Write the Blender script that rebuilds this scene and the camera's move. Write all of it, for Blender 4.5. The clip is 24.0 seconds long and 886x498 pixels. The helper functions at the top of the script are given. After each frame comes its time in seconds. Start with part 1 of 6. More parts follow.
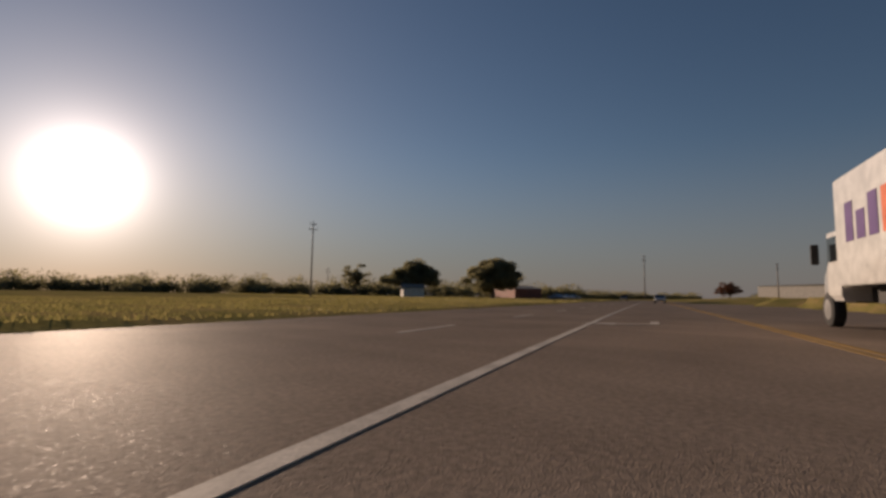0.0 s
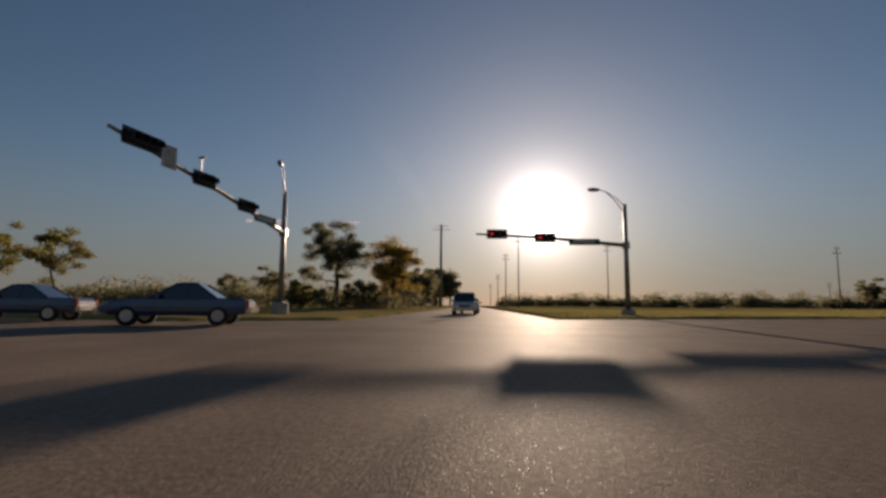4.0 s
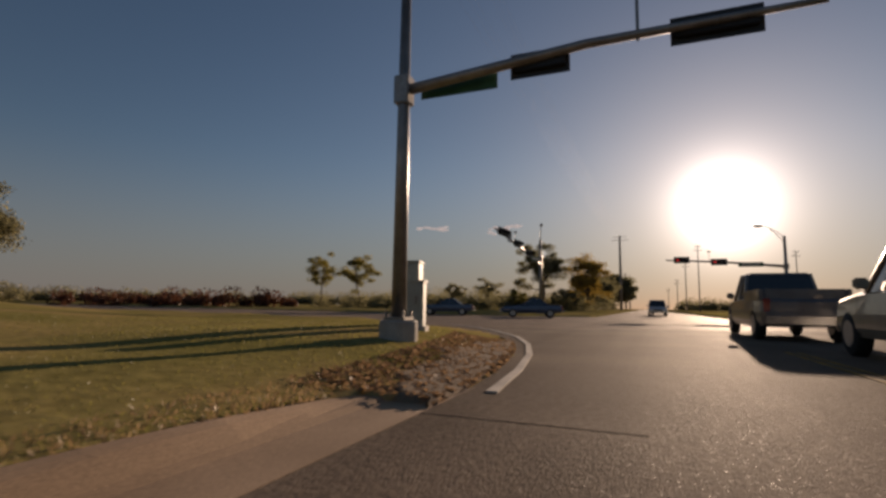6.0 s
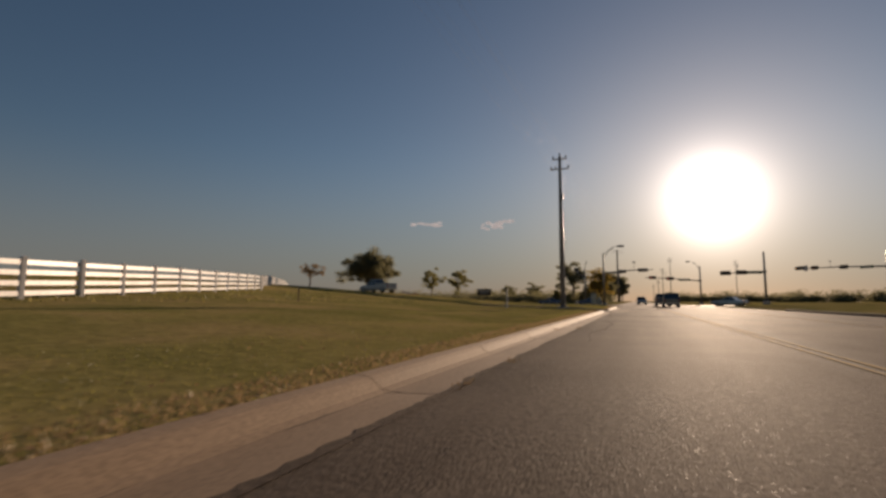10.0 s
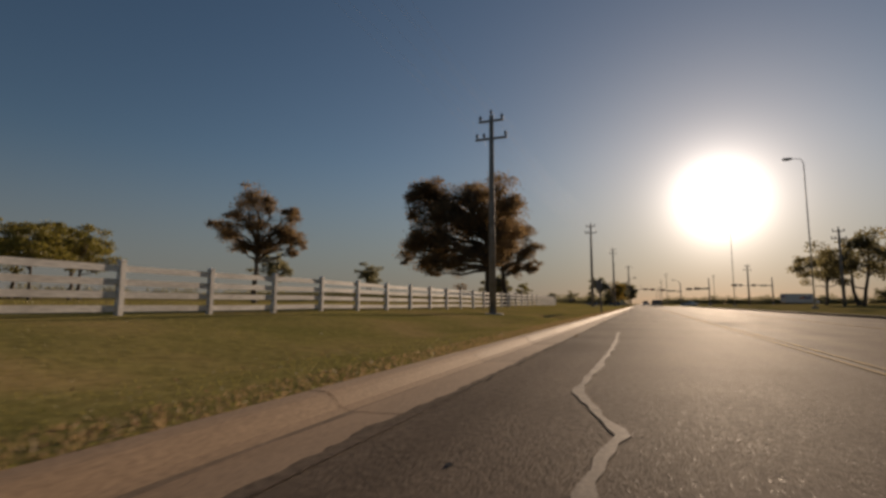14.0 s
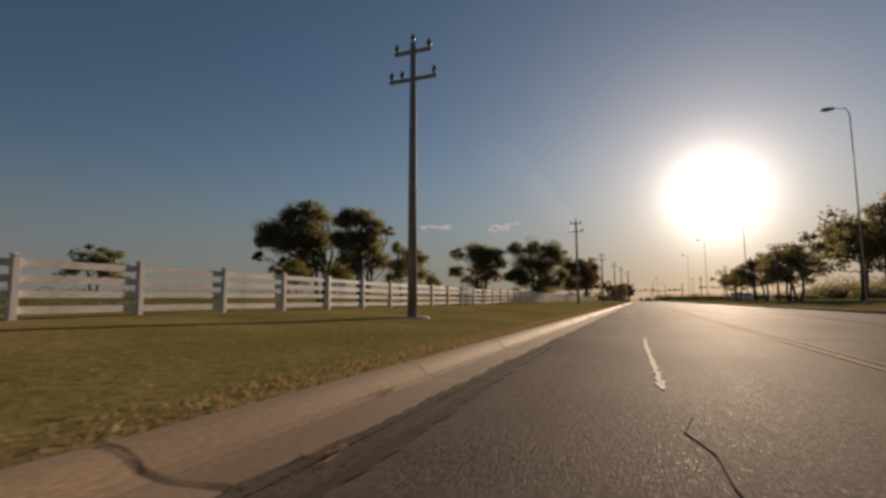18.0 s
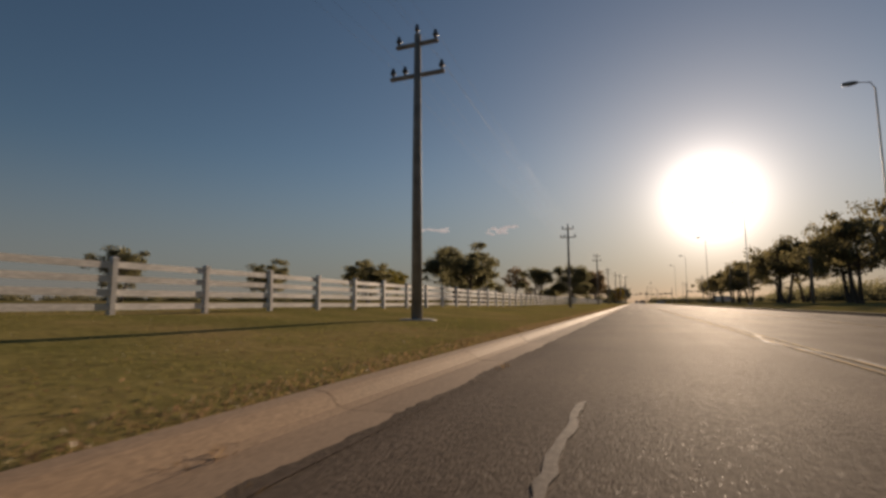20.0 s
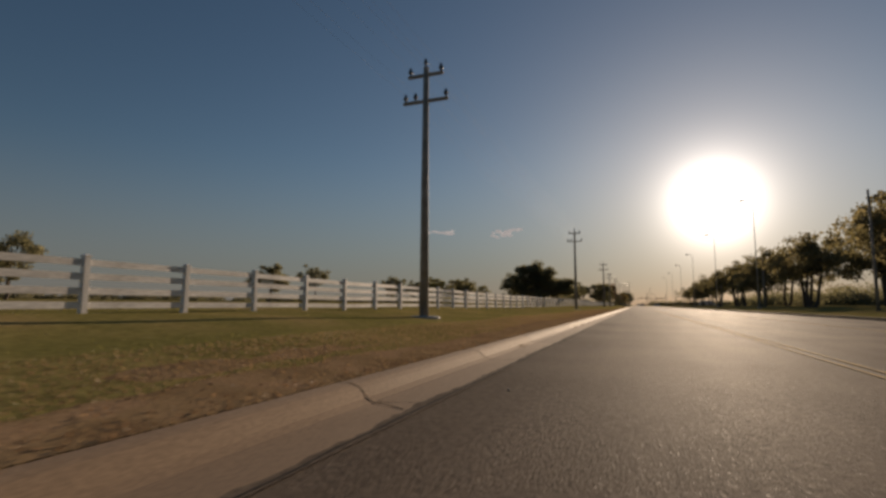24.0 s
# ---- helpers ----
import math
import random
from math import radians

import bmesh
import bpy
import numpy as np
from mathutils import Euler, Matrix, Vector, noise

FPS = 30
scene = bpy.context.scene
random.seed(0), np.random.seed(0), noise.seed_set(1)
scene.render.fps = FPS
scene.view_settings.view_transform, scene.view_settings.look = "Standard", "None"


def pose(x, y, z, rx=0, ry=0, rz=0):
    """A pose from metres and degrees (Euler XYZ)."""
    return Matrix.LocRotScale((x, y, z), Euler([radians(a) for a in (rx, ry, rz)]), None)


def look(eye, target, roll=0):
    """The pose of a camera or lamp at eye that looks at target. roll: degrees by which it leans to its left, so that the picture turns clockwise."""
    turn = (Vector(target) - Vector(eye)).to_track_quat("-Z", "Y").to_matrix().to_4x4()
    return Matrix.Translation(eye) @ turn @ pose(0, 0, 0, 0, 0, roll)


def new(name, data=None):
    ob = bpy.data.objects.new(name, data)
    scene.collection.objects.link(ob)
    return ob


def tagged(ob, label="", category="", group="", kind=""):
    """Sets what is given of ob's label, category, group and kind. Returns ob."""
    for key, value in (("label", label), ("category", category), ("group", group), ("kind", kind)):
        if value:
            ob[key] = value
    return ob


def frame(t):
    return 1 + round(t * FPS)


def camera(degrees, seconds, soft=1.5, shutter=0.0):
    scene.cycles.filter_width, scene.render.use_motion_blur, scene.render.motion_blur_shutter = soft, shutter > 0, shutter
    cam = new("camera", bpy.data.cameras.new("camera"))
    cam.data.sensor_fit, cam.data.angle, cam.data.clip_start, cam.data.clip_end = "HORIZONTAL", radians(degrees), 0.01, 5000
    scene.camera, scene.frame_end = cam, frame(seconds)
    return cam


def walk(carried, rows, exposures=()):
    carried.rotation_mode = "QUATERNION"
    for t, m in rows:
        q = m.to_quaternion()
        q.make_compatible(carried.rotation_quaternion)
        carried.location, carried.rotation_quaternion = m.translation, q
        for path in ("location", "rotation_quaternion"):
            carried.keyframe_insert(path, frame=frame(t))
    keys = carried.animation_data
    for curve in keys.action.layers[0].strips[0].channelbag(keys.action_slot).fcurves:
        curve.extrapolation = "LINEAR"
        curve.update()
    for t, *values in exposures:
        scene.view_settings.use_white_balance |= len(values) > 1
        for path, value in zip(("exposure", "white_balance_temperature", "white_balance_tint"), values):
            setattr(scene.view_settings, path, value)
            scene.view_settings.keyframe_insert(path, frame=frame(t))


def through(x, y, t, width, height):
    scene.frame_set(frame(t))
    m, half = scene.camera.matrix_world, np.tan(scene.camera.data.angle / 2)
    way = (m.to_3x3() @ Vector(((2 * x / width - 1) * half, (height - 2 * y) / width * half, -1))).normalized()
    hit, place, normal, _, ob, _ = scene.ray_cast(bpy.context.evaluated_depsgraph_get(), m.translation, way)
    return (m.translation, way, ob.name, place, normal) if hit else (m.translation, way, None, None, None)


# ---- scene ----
cam = camera(83.5, 24.0, 3.0, 0.05)
PATH = [
    (0.0, pose(32.044, 68.467, 0.74, 95.38, -0.80, -44.35)),
    (0.5, pose(27.036, 66.100, 0.74, 95.26, -1.14, -42.43)),
    (1.0, pose(22.169, 63.482, 0.74, 95.27, -0.93, -37.76)),
    (1.5, pose(17.584, 60.537, 0.74, 95.18, -0.83, -32.87)),
    (2.0, pose(13.418, 57.300, 0.74, 95.83, 0.17, -27.95)),
    (2.5, pose(9.881, 53.978, 0.74, 95.53, -0.13, -22.73)),
    (3.0, pose(6.546, 50.089, 0.74, 95.63, -0.48, -15.37)),
    (3.5, pose(3.852, 45.610, 0.74, 96.12, -0.37, -6.27)),
    (4.0, pose(1.952, 40.789, 0.74, 96.49, -0.43, 3.39)),
    (4.5, pose(0.762, 35.679, 0.74, 96.66, -0.49, 11.76)),
    (5.0, pose(0.171, 30.355, 0.74, 96.83, -0.44, 18.13)),
    (5.5, pose(0.000, 24.844, 0.74, 96.60, -0.60, 22.10)),
    (6.0, pose(0.000, 19.151, 0.74, 96.60, -0.83, 22.00)),
    (6.5, pose(0.000, 13.128, 0.74, 95.69, -0.00, 22.08)),
    (7.0, pose(0.000, 6.748, 0.74, 95.94, -0.18, 22.00)),
    (7.5, pose(0.000, -0.031, 0.74, 96.26, 0.07, 21.79)),
    (8.0, pose(0.000, -7.197, 0.74, 96.05, -0.48, 21.40)),
    (8.5, pose(0.000, -14.942, 0.74, 94.92, -0.87, 21.23)),
    (9.0, pose(0.000, -23.274, 0.74, 96.08, 0.18, 21.19)),
    (9.5, pose(0.000, -32.053, 0.74, 95.58, -0.15, 21.06)),
    (10.0, pose(0.000, -41.213, 0.74, 95.98, -0.13, 21.06)),
    (10.5, pose(0.000, -50.685, 0.74, 96.23, -0.22, 20.97)),
    (11.0, pose(0.000, -60.344, 0.74, 96.49, -0.30, 20.87)),
    (11.5, pose(0.000, -70.129, 0.74, 96.80, -0.39, 21.17)),
    (12.0, pose(0.000, -79.925, 0.74, 95.96, -0.71, 21.14)),
    (12.5, pose(0.000, -89.666, 0.74, 96.25, -0.07, 21.19)),
    (13.0, pose(0.000, -99.497, 0.74, 96.34, -0.47, 21.30)),
    (13.5, pose(0.000, -109.535, 0.74, 96.27, -0.32, 21.42)),
    (14.0, pose(0.000, -119.748, 0.74, 96.29, -0.05, 21.71)),
    (14.5, pose(0.000, -130.090, 0.74, 96.36, -0.19, 21.82)),
    (15.0, pose(0.000, -140.493, 0.74, 96.10, -0.29, 21.79)),
    (15.5, pose(0.000, -150.898, 0.74, 96.10, -0.72, 21.71)),
    (16.0, pose(0.000, -161.297, 0.74, 96.32, 0.27, 21.35)),
    (16.5, pose(0.000, -171.789, 0.74, 96.43, 0.04, 21.62)),
    (17.0, pose(0.000, -182.313, 0.74, 96.07, -0.03, 21.71)),
    (17.5, pose(0.000, -192.788, 0.74, 95.89, -0.06, 21.54)),
    (18.0, pose(0.000, -203.191, 0.74, 95.99, 0.28, 21.39)),
    (18.5, pose(0.000, -213.517, 0.74, 96.17, 0.53, 21.43)),
    (19.0, pose(0.000, -223.753, 0.74, 96.16, 0.25, 21.01)),
    (19.5, pose(0.000, -233.894, 0.74, 96.22, 0.27, 20.99)),
    (20.0, pose(0.000, -243.943, 0.74, 96.26, 0.29, 20.98)),
    (20.5, pose(0.000, -253.929, 0.74, 96.38, 0.12, 20.96)),
    (21.0, pose(0.000, -263.893, 0.74, 96.82, -0.06, 21.07)),
    (21.5, pose(0.000, -273.864, 0.74, 96.82, -0.17, 21.22)),
    (22.0, pose(0.000, -283.908, 0.74, 96.74, 0.32, 21.06)),
    (22.5, pose(0.000, -294.177, 0.74, 96.63, -0.24, 21.14)),
    (23.0, pose(0.000, -304.714, 0.74, 96.28, -0.54, 21.19)),
    (23.5, pose(0.000, -315.500, 0.74, 96.52, -0.01, 21.29)),
    (24.0, pose(0.000, -326.532, 0.74, 96.39, -0.16, 21.17)),
]
walk(cam, PATH, [(0.0, 0.06, 7150, 23), (1.5, 0.04, 7100, 23), (2.6, -0.1, 6850, 18), (3.0, -0.2, 6700, 15), (3.6, -0.05, 6800, 17), (5.5, 0.1, 7450, 23), (9.5, 0.05, 7350, 20), (13.0, -0.05, 7300, 17), (17.0, 0.07, 7250, 17), (22.5, 0.08, 7200, 16), (24.0, -0.06, 7150, 15)])
SKY_STRENGTH = 0.0555
HALOS = [(1100.0, 60.0, (1.0, 0.97, 0.92)), (300.0, 19.0, (1.0, 0.94, 0.88)), (60.0, 2.6, (1.0, 0.91, 0.85)), (18.0, 1.25, (1.0, 0.9, 0.86)), (5.0, 0.4, (1.0, 0.88, 0.88))]

# world, sun and exposure -------------------------------------------------
SUN_YAW, SUN_EL = -7.9, 10.4
SUN = Vector((math.sin(radians(-SUN_YAW)) * math.cos(radians(SUN_EL)), math.cos(radians(SUN_YAW)) * math.cos(radians(SUN_EL)), math.sin(radians(SUN_EL))))
world = bpy.data.worlds.new("world")
scene.world = world
world.use_nodes = True
wt = world.node_tree
bg = wt.nodes["Background"]
sky = wt.nodes.new("ShaderNodeTexSky")
sky.sky_type, sky.sun_disc = "NISHITA", False
sky.sun_elevation, sky.sun_rotation = radians(SUN_EL), radians(-SUN_YAW)
sky.air_density, sky.dust_density, sky.ozone_density, sky.altitude = 1.0, 0.25, 2.2, 100
hsv = wt.nodes.new("ShaderNodeHueSaturation")
hsv.inputs["Saturation"].default_value = 1.1
wt.links.new(sky.outputs[0], hsv.inputs["Color"])
geo = wt.nodes.new("ShaderNodeTexCoord")
dot = wt.nodes.new("ShaderNodeVectorMath")
dot.operation = "DOT_PRODUCT"
dot.inputs[1].default_value = SUN
wt.links.new(geo.outputs["Generated"], dot.inputs[0])


def halo(power, gain, col, base):
    """A glow round the sun, added to the sky in place of glare in the lens."""
    mx = wt.nodes.new("ShaderNodeMath")
    mx.operation = "MAXIMUM"
    mx.inputs[1].default_value = 0.0
    wt.links.new(dot.outputs["Value"], mx.inputs[0])
    pw = wt.nodes.new("ShaderNodeMath")
    pw.operation = "POWER"
    pw.inputs[1].default_value = power
    wt.links.new(mx.outputs[0], pw.inputs[0])
    sc = wt.nodes.new("ShaderNodeVectorMath")
    sc.operation = "SCALE"
    sc.inputs[0].default_value = [c * gain for c in col]
    wt.links.new(pw.outputs[0], sc.inputs["Scale"])
    ad = wt.nodes.new("ShaderNodeVectorMath")
    ad.operation = "ADD"
    wt.links.new(base, ad.inputs[0])
    wt.links.new(sc.outputs[0], ad.inputs[1])
    return ad.outputs[0]


# low haze along the whole horizon
sep = wt.nodes.new("ShaderNodeSeparateXYZ")
wt.links.new(geo.outputs["Generated"], sep.inputs[0])
low = wt.nodes.new("ShaderNodeMapRange")
low.interpolation_type = "SMOOTHSTEP"
low.inputs["From Min"].default_value, low.inputs["From Max"].default_value = -0.02, 0.3
low.inputs["To Min"].default_value, low.inputs["To Max"].default_value = 0.85, 0.0
wt.links.new(sep.outputs["Z"], low.inputs["Value"])
hazy = wt.nodes.new("ShaderNodeMix")
hazy.data_type = "RGBA"
hazy.inputs[7].default_value = (2.35, 2.48, 2.72, 1)
wt.links.new(low.outputs[0], hazy.inputs["Factor"])
wt.links.new(hsv.outputs[0], hazy.inputs[6])
col = hazy.outputs[2]
for power, gain, tint in HALOS:
    col = halo(power, gain, tint, col)
wt.links.new(col, bg.inputs[0])
bg.inputs[1].default_value = SKY_STRENGTH
sun_data = bpy.data.lights.new("sun", "SUN")
sun_data.energy, sun_data.angle, sun_data.color = 5.0, radians(0.6), (1.0, 0.82, 0.62)
sun = new("sun", sun_data)
sun.matrix_world = look(SUN * 100, (0, 0, 0))


# materials ---------------------------------------------------------------
def mat(name, a, b=None, rough=0.7, scale=6.0, fine=60.0, bump=0.2, metal=0.0, c=None, spec=0.5, island=False, obj=False, depth=0.02, rvar=0.1):
    """A surface of two colours mottled at a large and a small scale, with grain in the relief."""
    m = bpy.data.materials.new(name)
    m.use_nodes = True
    nt = m.node_tree
    bs = nt.nodes["Principled BSDF"]
    tc = nt.nodes.new("ShaderNodeTexCoord")
    n1 = nt.nodes.new("ShaderNodeTexNoise")
    n1.inputs["Scale"].default_value, n1.inputs["Detail"].default_value = scale, 5
    n2 = nt.nodes.new("ShaderNodeTexNoise")
    n2.inputs["Scale"].default_value, n2.inputs["Detail"].default_value = fine, 3
    for n in (n1, n2):
        nt.links.new(tc.outputs["Object"], n.inputs["Vector"])
    b = b or [v * 0.7 for v in a]
    r1 = nt.nodes.new("ShaderNodeValToRGB")
    r1.color_ramp.elements[0].position, r1.color_ramp.elements[1].position = 0.36, 0.64
    r1.color_ramp.elements[0].color, r1.color_ramp.elements[1].color = (*b, 1), (*a, 1)
    if c:
        e = r1.color_ramp.elements.new(0.5)
        e.color = (*c, 1)
    if island or obj:
        inf = nt.nodes.new("ShaderNodeNewGeometry" if island else "ShaderNodeObjectInfo")
        mxv = nt.nodes.new("ShaderNodeMath")
        mxv.operation = "MULTIPLY_ADD"
        mxv.inputs[1].default_value, mxv.inputs[2].default_value = (0.7, 0.15) if island else (0.35, -0.17)
        nt.links.new(inf.outputs["Random Per Island" if island else "Random"], mxv.inputs[0])
        if island:
            nt.links.new(mxv.outputs[0], r1.inputs[0])
        else:
            adn = nt.nodes.new("ShaderNodeMath")
            nt.links.new(mxv.outputs[0], adn.inputs[0])
            nt.links.new(n1.outputs["Fac"], adn.inputs[1])
            nt.links.new(adn.outputs[0], r1.inputs[0])
    else:
        nt.links.new(n1.outputs["Fac"], r1.inputs[0])
    mul = nt.nodes.new("ShaderNodeMix")
    mul.data_type, mul.blend_type = "RGBA", "MULTIPLY"
    mul.inputs["Factor"].default_value = 0.55
    r2 = nt.nodes.new("ShaderNodeValToRGB")
    r2.color_ramp.elements[0].position, r2.color_ramp.elements[1].position = 0.3, 0.7
    r2.color_ramp.elements[0].color, r2.color_ramp.elements[1].color = (0.55, 0.55, 0.55, 1), (1.25, 1.25, 1.25, 1)
    nt.links.new(n2.outputs["Fac"], r2.inputs[0])
    nt.links.new(r1.outputs[0], mul.inputs[6])
    nt.links.new(r2.outputs[0], mul.inputs[7])
    nt.links.new(mul.outputs[2], bs.inputs["Base Color"])
    bs.inputs["Metallic"].default_value = metal
    bs.inputs["Specular IOR Level"].default_value = spec
    rr = nt.nodes.new("ShaderNodeMath")
    rr.operation = "MULTIPLY_ADD"
    rr.inputs[1].default_value, rr.inputs[2].default_value = rvar * 2, rough - rvar
    nt.links.new(n1.outputs["Fac"], rr.inputs[0])
    nt.links.new(rr.outputs[0], bs.inputs["Roughness"])
    if bump:
        bp = nt.nodes.new("ShaderNodeBump")
        bp.inputs["Strength"].default_value, bp.inputs["Distance"].default_value = bump, depth
        nt.links.new(n2.outputs["Fac"], bp.inputs["Height"])
        nt.links.new(bp.outputs[0], bs.inputs["Normal"])
    return m


def leafy(name, a, b, c, through=0.35):
    """Foliage: colour changes from leaf to leaf, and light shines through."""
    m = bpy.data.materials.new(name)
    m.use_nodes = True
    nt = m.node_tree
    nt.nodes.clear()
    out = nt.nodes.new("ShaderNodeOutputMaterial")
    inf = nt.nodes.new("ShaderNodeNewGeometry")
    ob = nt.nodes.new("ShaderNodeObjectInfo")
    ad = nt.nodes.new("ShaderNodeMath")
    ad.operation = "MULTIPLY_ADD"
    ad.inputs[1].default_value, ad.inputs[2].default_value = 0.3, -0.15
    nt.links.new(ob.outputs["Random"], ad.inputs[0])
    s = nt.nodes.new("ShaderNodeMath")
    nt.links.new(ad.outputs[0], s.inputs[0])
    nt.links.new(inf.outputs["Random Per Island"], s.inputs[1])
    r = nt.nodes.new("ShaderNodeValToRGB")
    r.color_ramp.elements[0].color, r.color_ramp.elements[1].color = (*a, 1), (*c, 1)
    e = r.color_ramp.elements.new(0.55)
    e.color = (*b, 1)
    nt.links.new(s.outputs[0], r.inputs[0])
    d = nt.nodes.new("ShaderNodeBsdfDiffuse")
    tr = nt.nodes.new("ShaderNodeBsdfTranslucent")
    mx = nt.nodes.new("ShaderNodeMixShader")
    mx.inputs[0].default_value = through
    for n in (d, tr):
        nt.links.new(r.outputs[0], n.inputs["Color"])
    nt.links.new(d.outputs[0], mx.inputs[1])
    nt.links.new(tr.outputs[0], mx.inputs[2])
    gl = nt.nodes.new("ShaderNodeBsdfGlossy")
    gl.inputs["Roughness"].default_value = 0.45
    m2 = nt.nodes.new("ShaderNodeMixShader")
    m2.inputs[0].default_value = 0.03
    nt.links.new(mx.outputs[0], m2.inputs[1])
    nt.links.new(gl.outputs[0], m2.inputs[2])
    nt.links.new(m2.outputs[0], out.inputs[0])
    return m


def plain(name, rgb, rough=0.5, metal=0.0, coat=0.0, glow=0.0):
    m = mat(name, rgb, [v * 0.8 for v in rgb], rough, 3.0, 40.0, 0.03, metal, rvar=0.06)
    bs = m.node_tree.nodes["Principled BSDF"]
    bs.inputs["Coat Weight"].default_value = coat
    if glow:
        bs.inputs["Emission Color"].default_value = (*rgb, 1)
        bs.inputs["Emission Strength"].default_value = glow
    return m


def asphalt_mat(name, a, b, rough, turn=0.0, stain=0.2, gloss=0.1):
    """Worn asphalt: pale stones in a dark binder, long stains along the lane and a pitted relief."""
    m = mat(name, a, b, rough, 0.35, 18.0, 0.0, rvar=0.12)
    nt = m.node_tree
    bs = nt.nodes["Principled BSDF"]
    tc = nt.nodes.new("ShaderNodeTexCoord")
    vo = nt.nodes.new("ShaderNodeTexVoronoi")
    vo.inputs["Scale"].default_value = 95
    nt.links.new(tc.outputs["Object"], vo.inputs["Vector"])
    nz = nt.nodes.new("ShaderNodeTexNoise")
    nz.inputs["Scale"].default_value, nz.inputs["Detail"].default_value = 24, 5
    nt.links.new(tc.outputs["Object"], nz.inputs["Vector"])
    ad = nt.nodes.new("ShaderNodeMath")
    ad.operation = "MULTIPLY_ADD"
    ad.inputs[1].default_value = 1.6
    nt.links.new(nz.outputs["Fac"], ad.inputs[0])
    nt.links.new(vo.outputs["Distance"], ad.inputs[2])
    bp = nt.nodes.new("ShaderNodeBump")
    bp.inputs["Strength"].default_value, bp.inputs["Distance"].default_value = 0.6, 0.009
    # a few polished stones glint towards the sun
    pick = nt.nodes.new("ShaderNodeSeparateColor")
    nt.links.new(vo.outputs["Color"], pick.inputs[0])
    shiny = nt.nodes.new("ShaderNodeMapRange")
    shiny.inputs["From Min"].default_value, shiny.inputs["From Max"].default_value = 0.95, 0.98
    shiny.inputs["To Min"].default_value, shiny.inputs["To Max"].default_value = gloss, gloss * 3
    nt.links.new(pick.outputs[0], shiny.inputs["Value"])
    nt.links.new(shiny.outputs[0], bs.inputs["Specular IOR Level"])
    dull = nt.nodes.new("ShaderNodeMapRange")
    dull.inputs["From Min"].default_value, dull.inputs["From Max"].default_value = 0.95, 0.98
    dull.inputs["To Min"].default_value, dull.inputs["To Max"].default_value = rough, rough - 0.18
    nt.links.new(pick.outputs[0], dull.inputs["Value"])
    nt.links.new(dull.outputs[0], bs.inputs["Roughness"])
    bs.inputs["IOR"].default_value = 1.38
    nt.links.new(ad.outputs[0], bp.inputs["Height"])
    nt.links.new(bp.outputs[0], bs.inputs["Normal"])
    # long pale wheel tracks and dark drip lines along the lanes
    mp = nt.nodes.new("ShaderNodeMapping")
    mp.inputs["Rotation"].default_value = (0, 0, radians(turn))
    mp.inputs["Scale"].default_value = (1.1, 0.035, 1)
    nt.links.new(tc.outputs["Object"], mp.inputs["Vector"])
    sn = nt.nodes.new("ShaderNodeTexNoise")
    sn.inputs["Scale"].default_value, sn.inputs["Detail"].default_value = 1.0, 4
    nt.links.new(mp.outputs[0], sn.inputs["Vector"])
    sr = nt.nodes.new("ShaderNodeValToRGB")
    sr.color_ramp.elements[0].position, sr.color_ramp.elements[1].position = 0.32, 0.68
    sr.color_ramp.elements[0].color, sr.color_ramp.elements[1].color = (1 - stain, 0.99 - stain, 0.98 - stain, 1), (1 + 0.6 * stain, 1 + 0.58 * stain, 1 + 0.54 * stain, 1)
    nt.links.new(sn.outputs["Fac"], sr.inputs[0])
    was = bs.inputs["Base Color"].links[0].from_socket
    mm = nt.nodes.new("ShaderNodeMix")
    mm.data_type, mm.blend_type = "RGBA", "MULTIPLY"
    mm.inputs["Factor"].default_value = 1.0
    nt.links.new(was, mm.inputs[6])
    nt.links.new(sr.outputs[0], mm.inputs[7])
    nt.links.new(mm.outputs[2], bs.inputs["Base Color"])
    return m


M = {}
M["asphalt"] = asphalt_mat("asphalt", (0.195, 0.153, 0.118), (0.138, 0.108, 0.084), 0.79, 0.0, 0.2, 0.035)
M["asphalt_old"] = asphalt_mat("asphalt_old", (0.27, 0.214, 0.168), (0.215, 0.17, 0.134), 0.69, 67.0, 0.07, 0.022)
M["tar"] = mat("tar", (0.05, 0.045, 0.04), (0.03, 0.028, 0.026), 0.8, 4, 30, 0.3, depth=0.006, spec=0.03)
M["seal"] = mat("seal", (0.245, 0.2, 0.16), (0.165, 0.132, 0.104), 0.76, 7, 30, 0.35, depth=0.008, spec=0.14)
M["concrete"] = mat("concrete", (0.43, 0.3, 0.195), (0.32, 0.22, 0.14), 0.8, 0.9, 70, 0.35, depth=0.006, obj=True, spec=0.2)
M["gutter"] = mat("gutter", (0.3, 0.235, 0.18), (0.2, 0.155, 0.115), 0.75, 1.2, 60, 0.35, depth=0.006, obj=True)
M["joint"] = mat("joint", (0.06, 0.045, 0.032), (0.03, 0.024, 0.018), 0.95, 8, 60, 0.3, depth=0.004, spec=0.05)
M["pebbles"] = mat("pebbles", (0.34, 0.27, 0.2), (0.12, 0.09, 0.065), 0.9, 3, 60, 0.1, island=True)
M["dirt"] = mat("dirt", (0.23, 0.17, 0.115), (0.17, 0.125, 0.085), 0.95, 3, 60, 0.25, depth=0.006, spec=0.1)
M["silt"] = mat("silt", (0.27, 0.2, 0.142), (0.2, 0.148, 0.105), 0.95, 3, 60, 0.5, depth=0.006, spec=0.1)
M["oil"] = mat("oil", (0.09, 0.072, 0.058), (0.13, 0.105, 0.083), 0.9, 2.5, 30, 0.2, depth=0.004, spec=0.03)
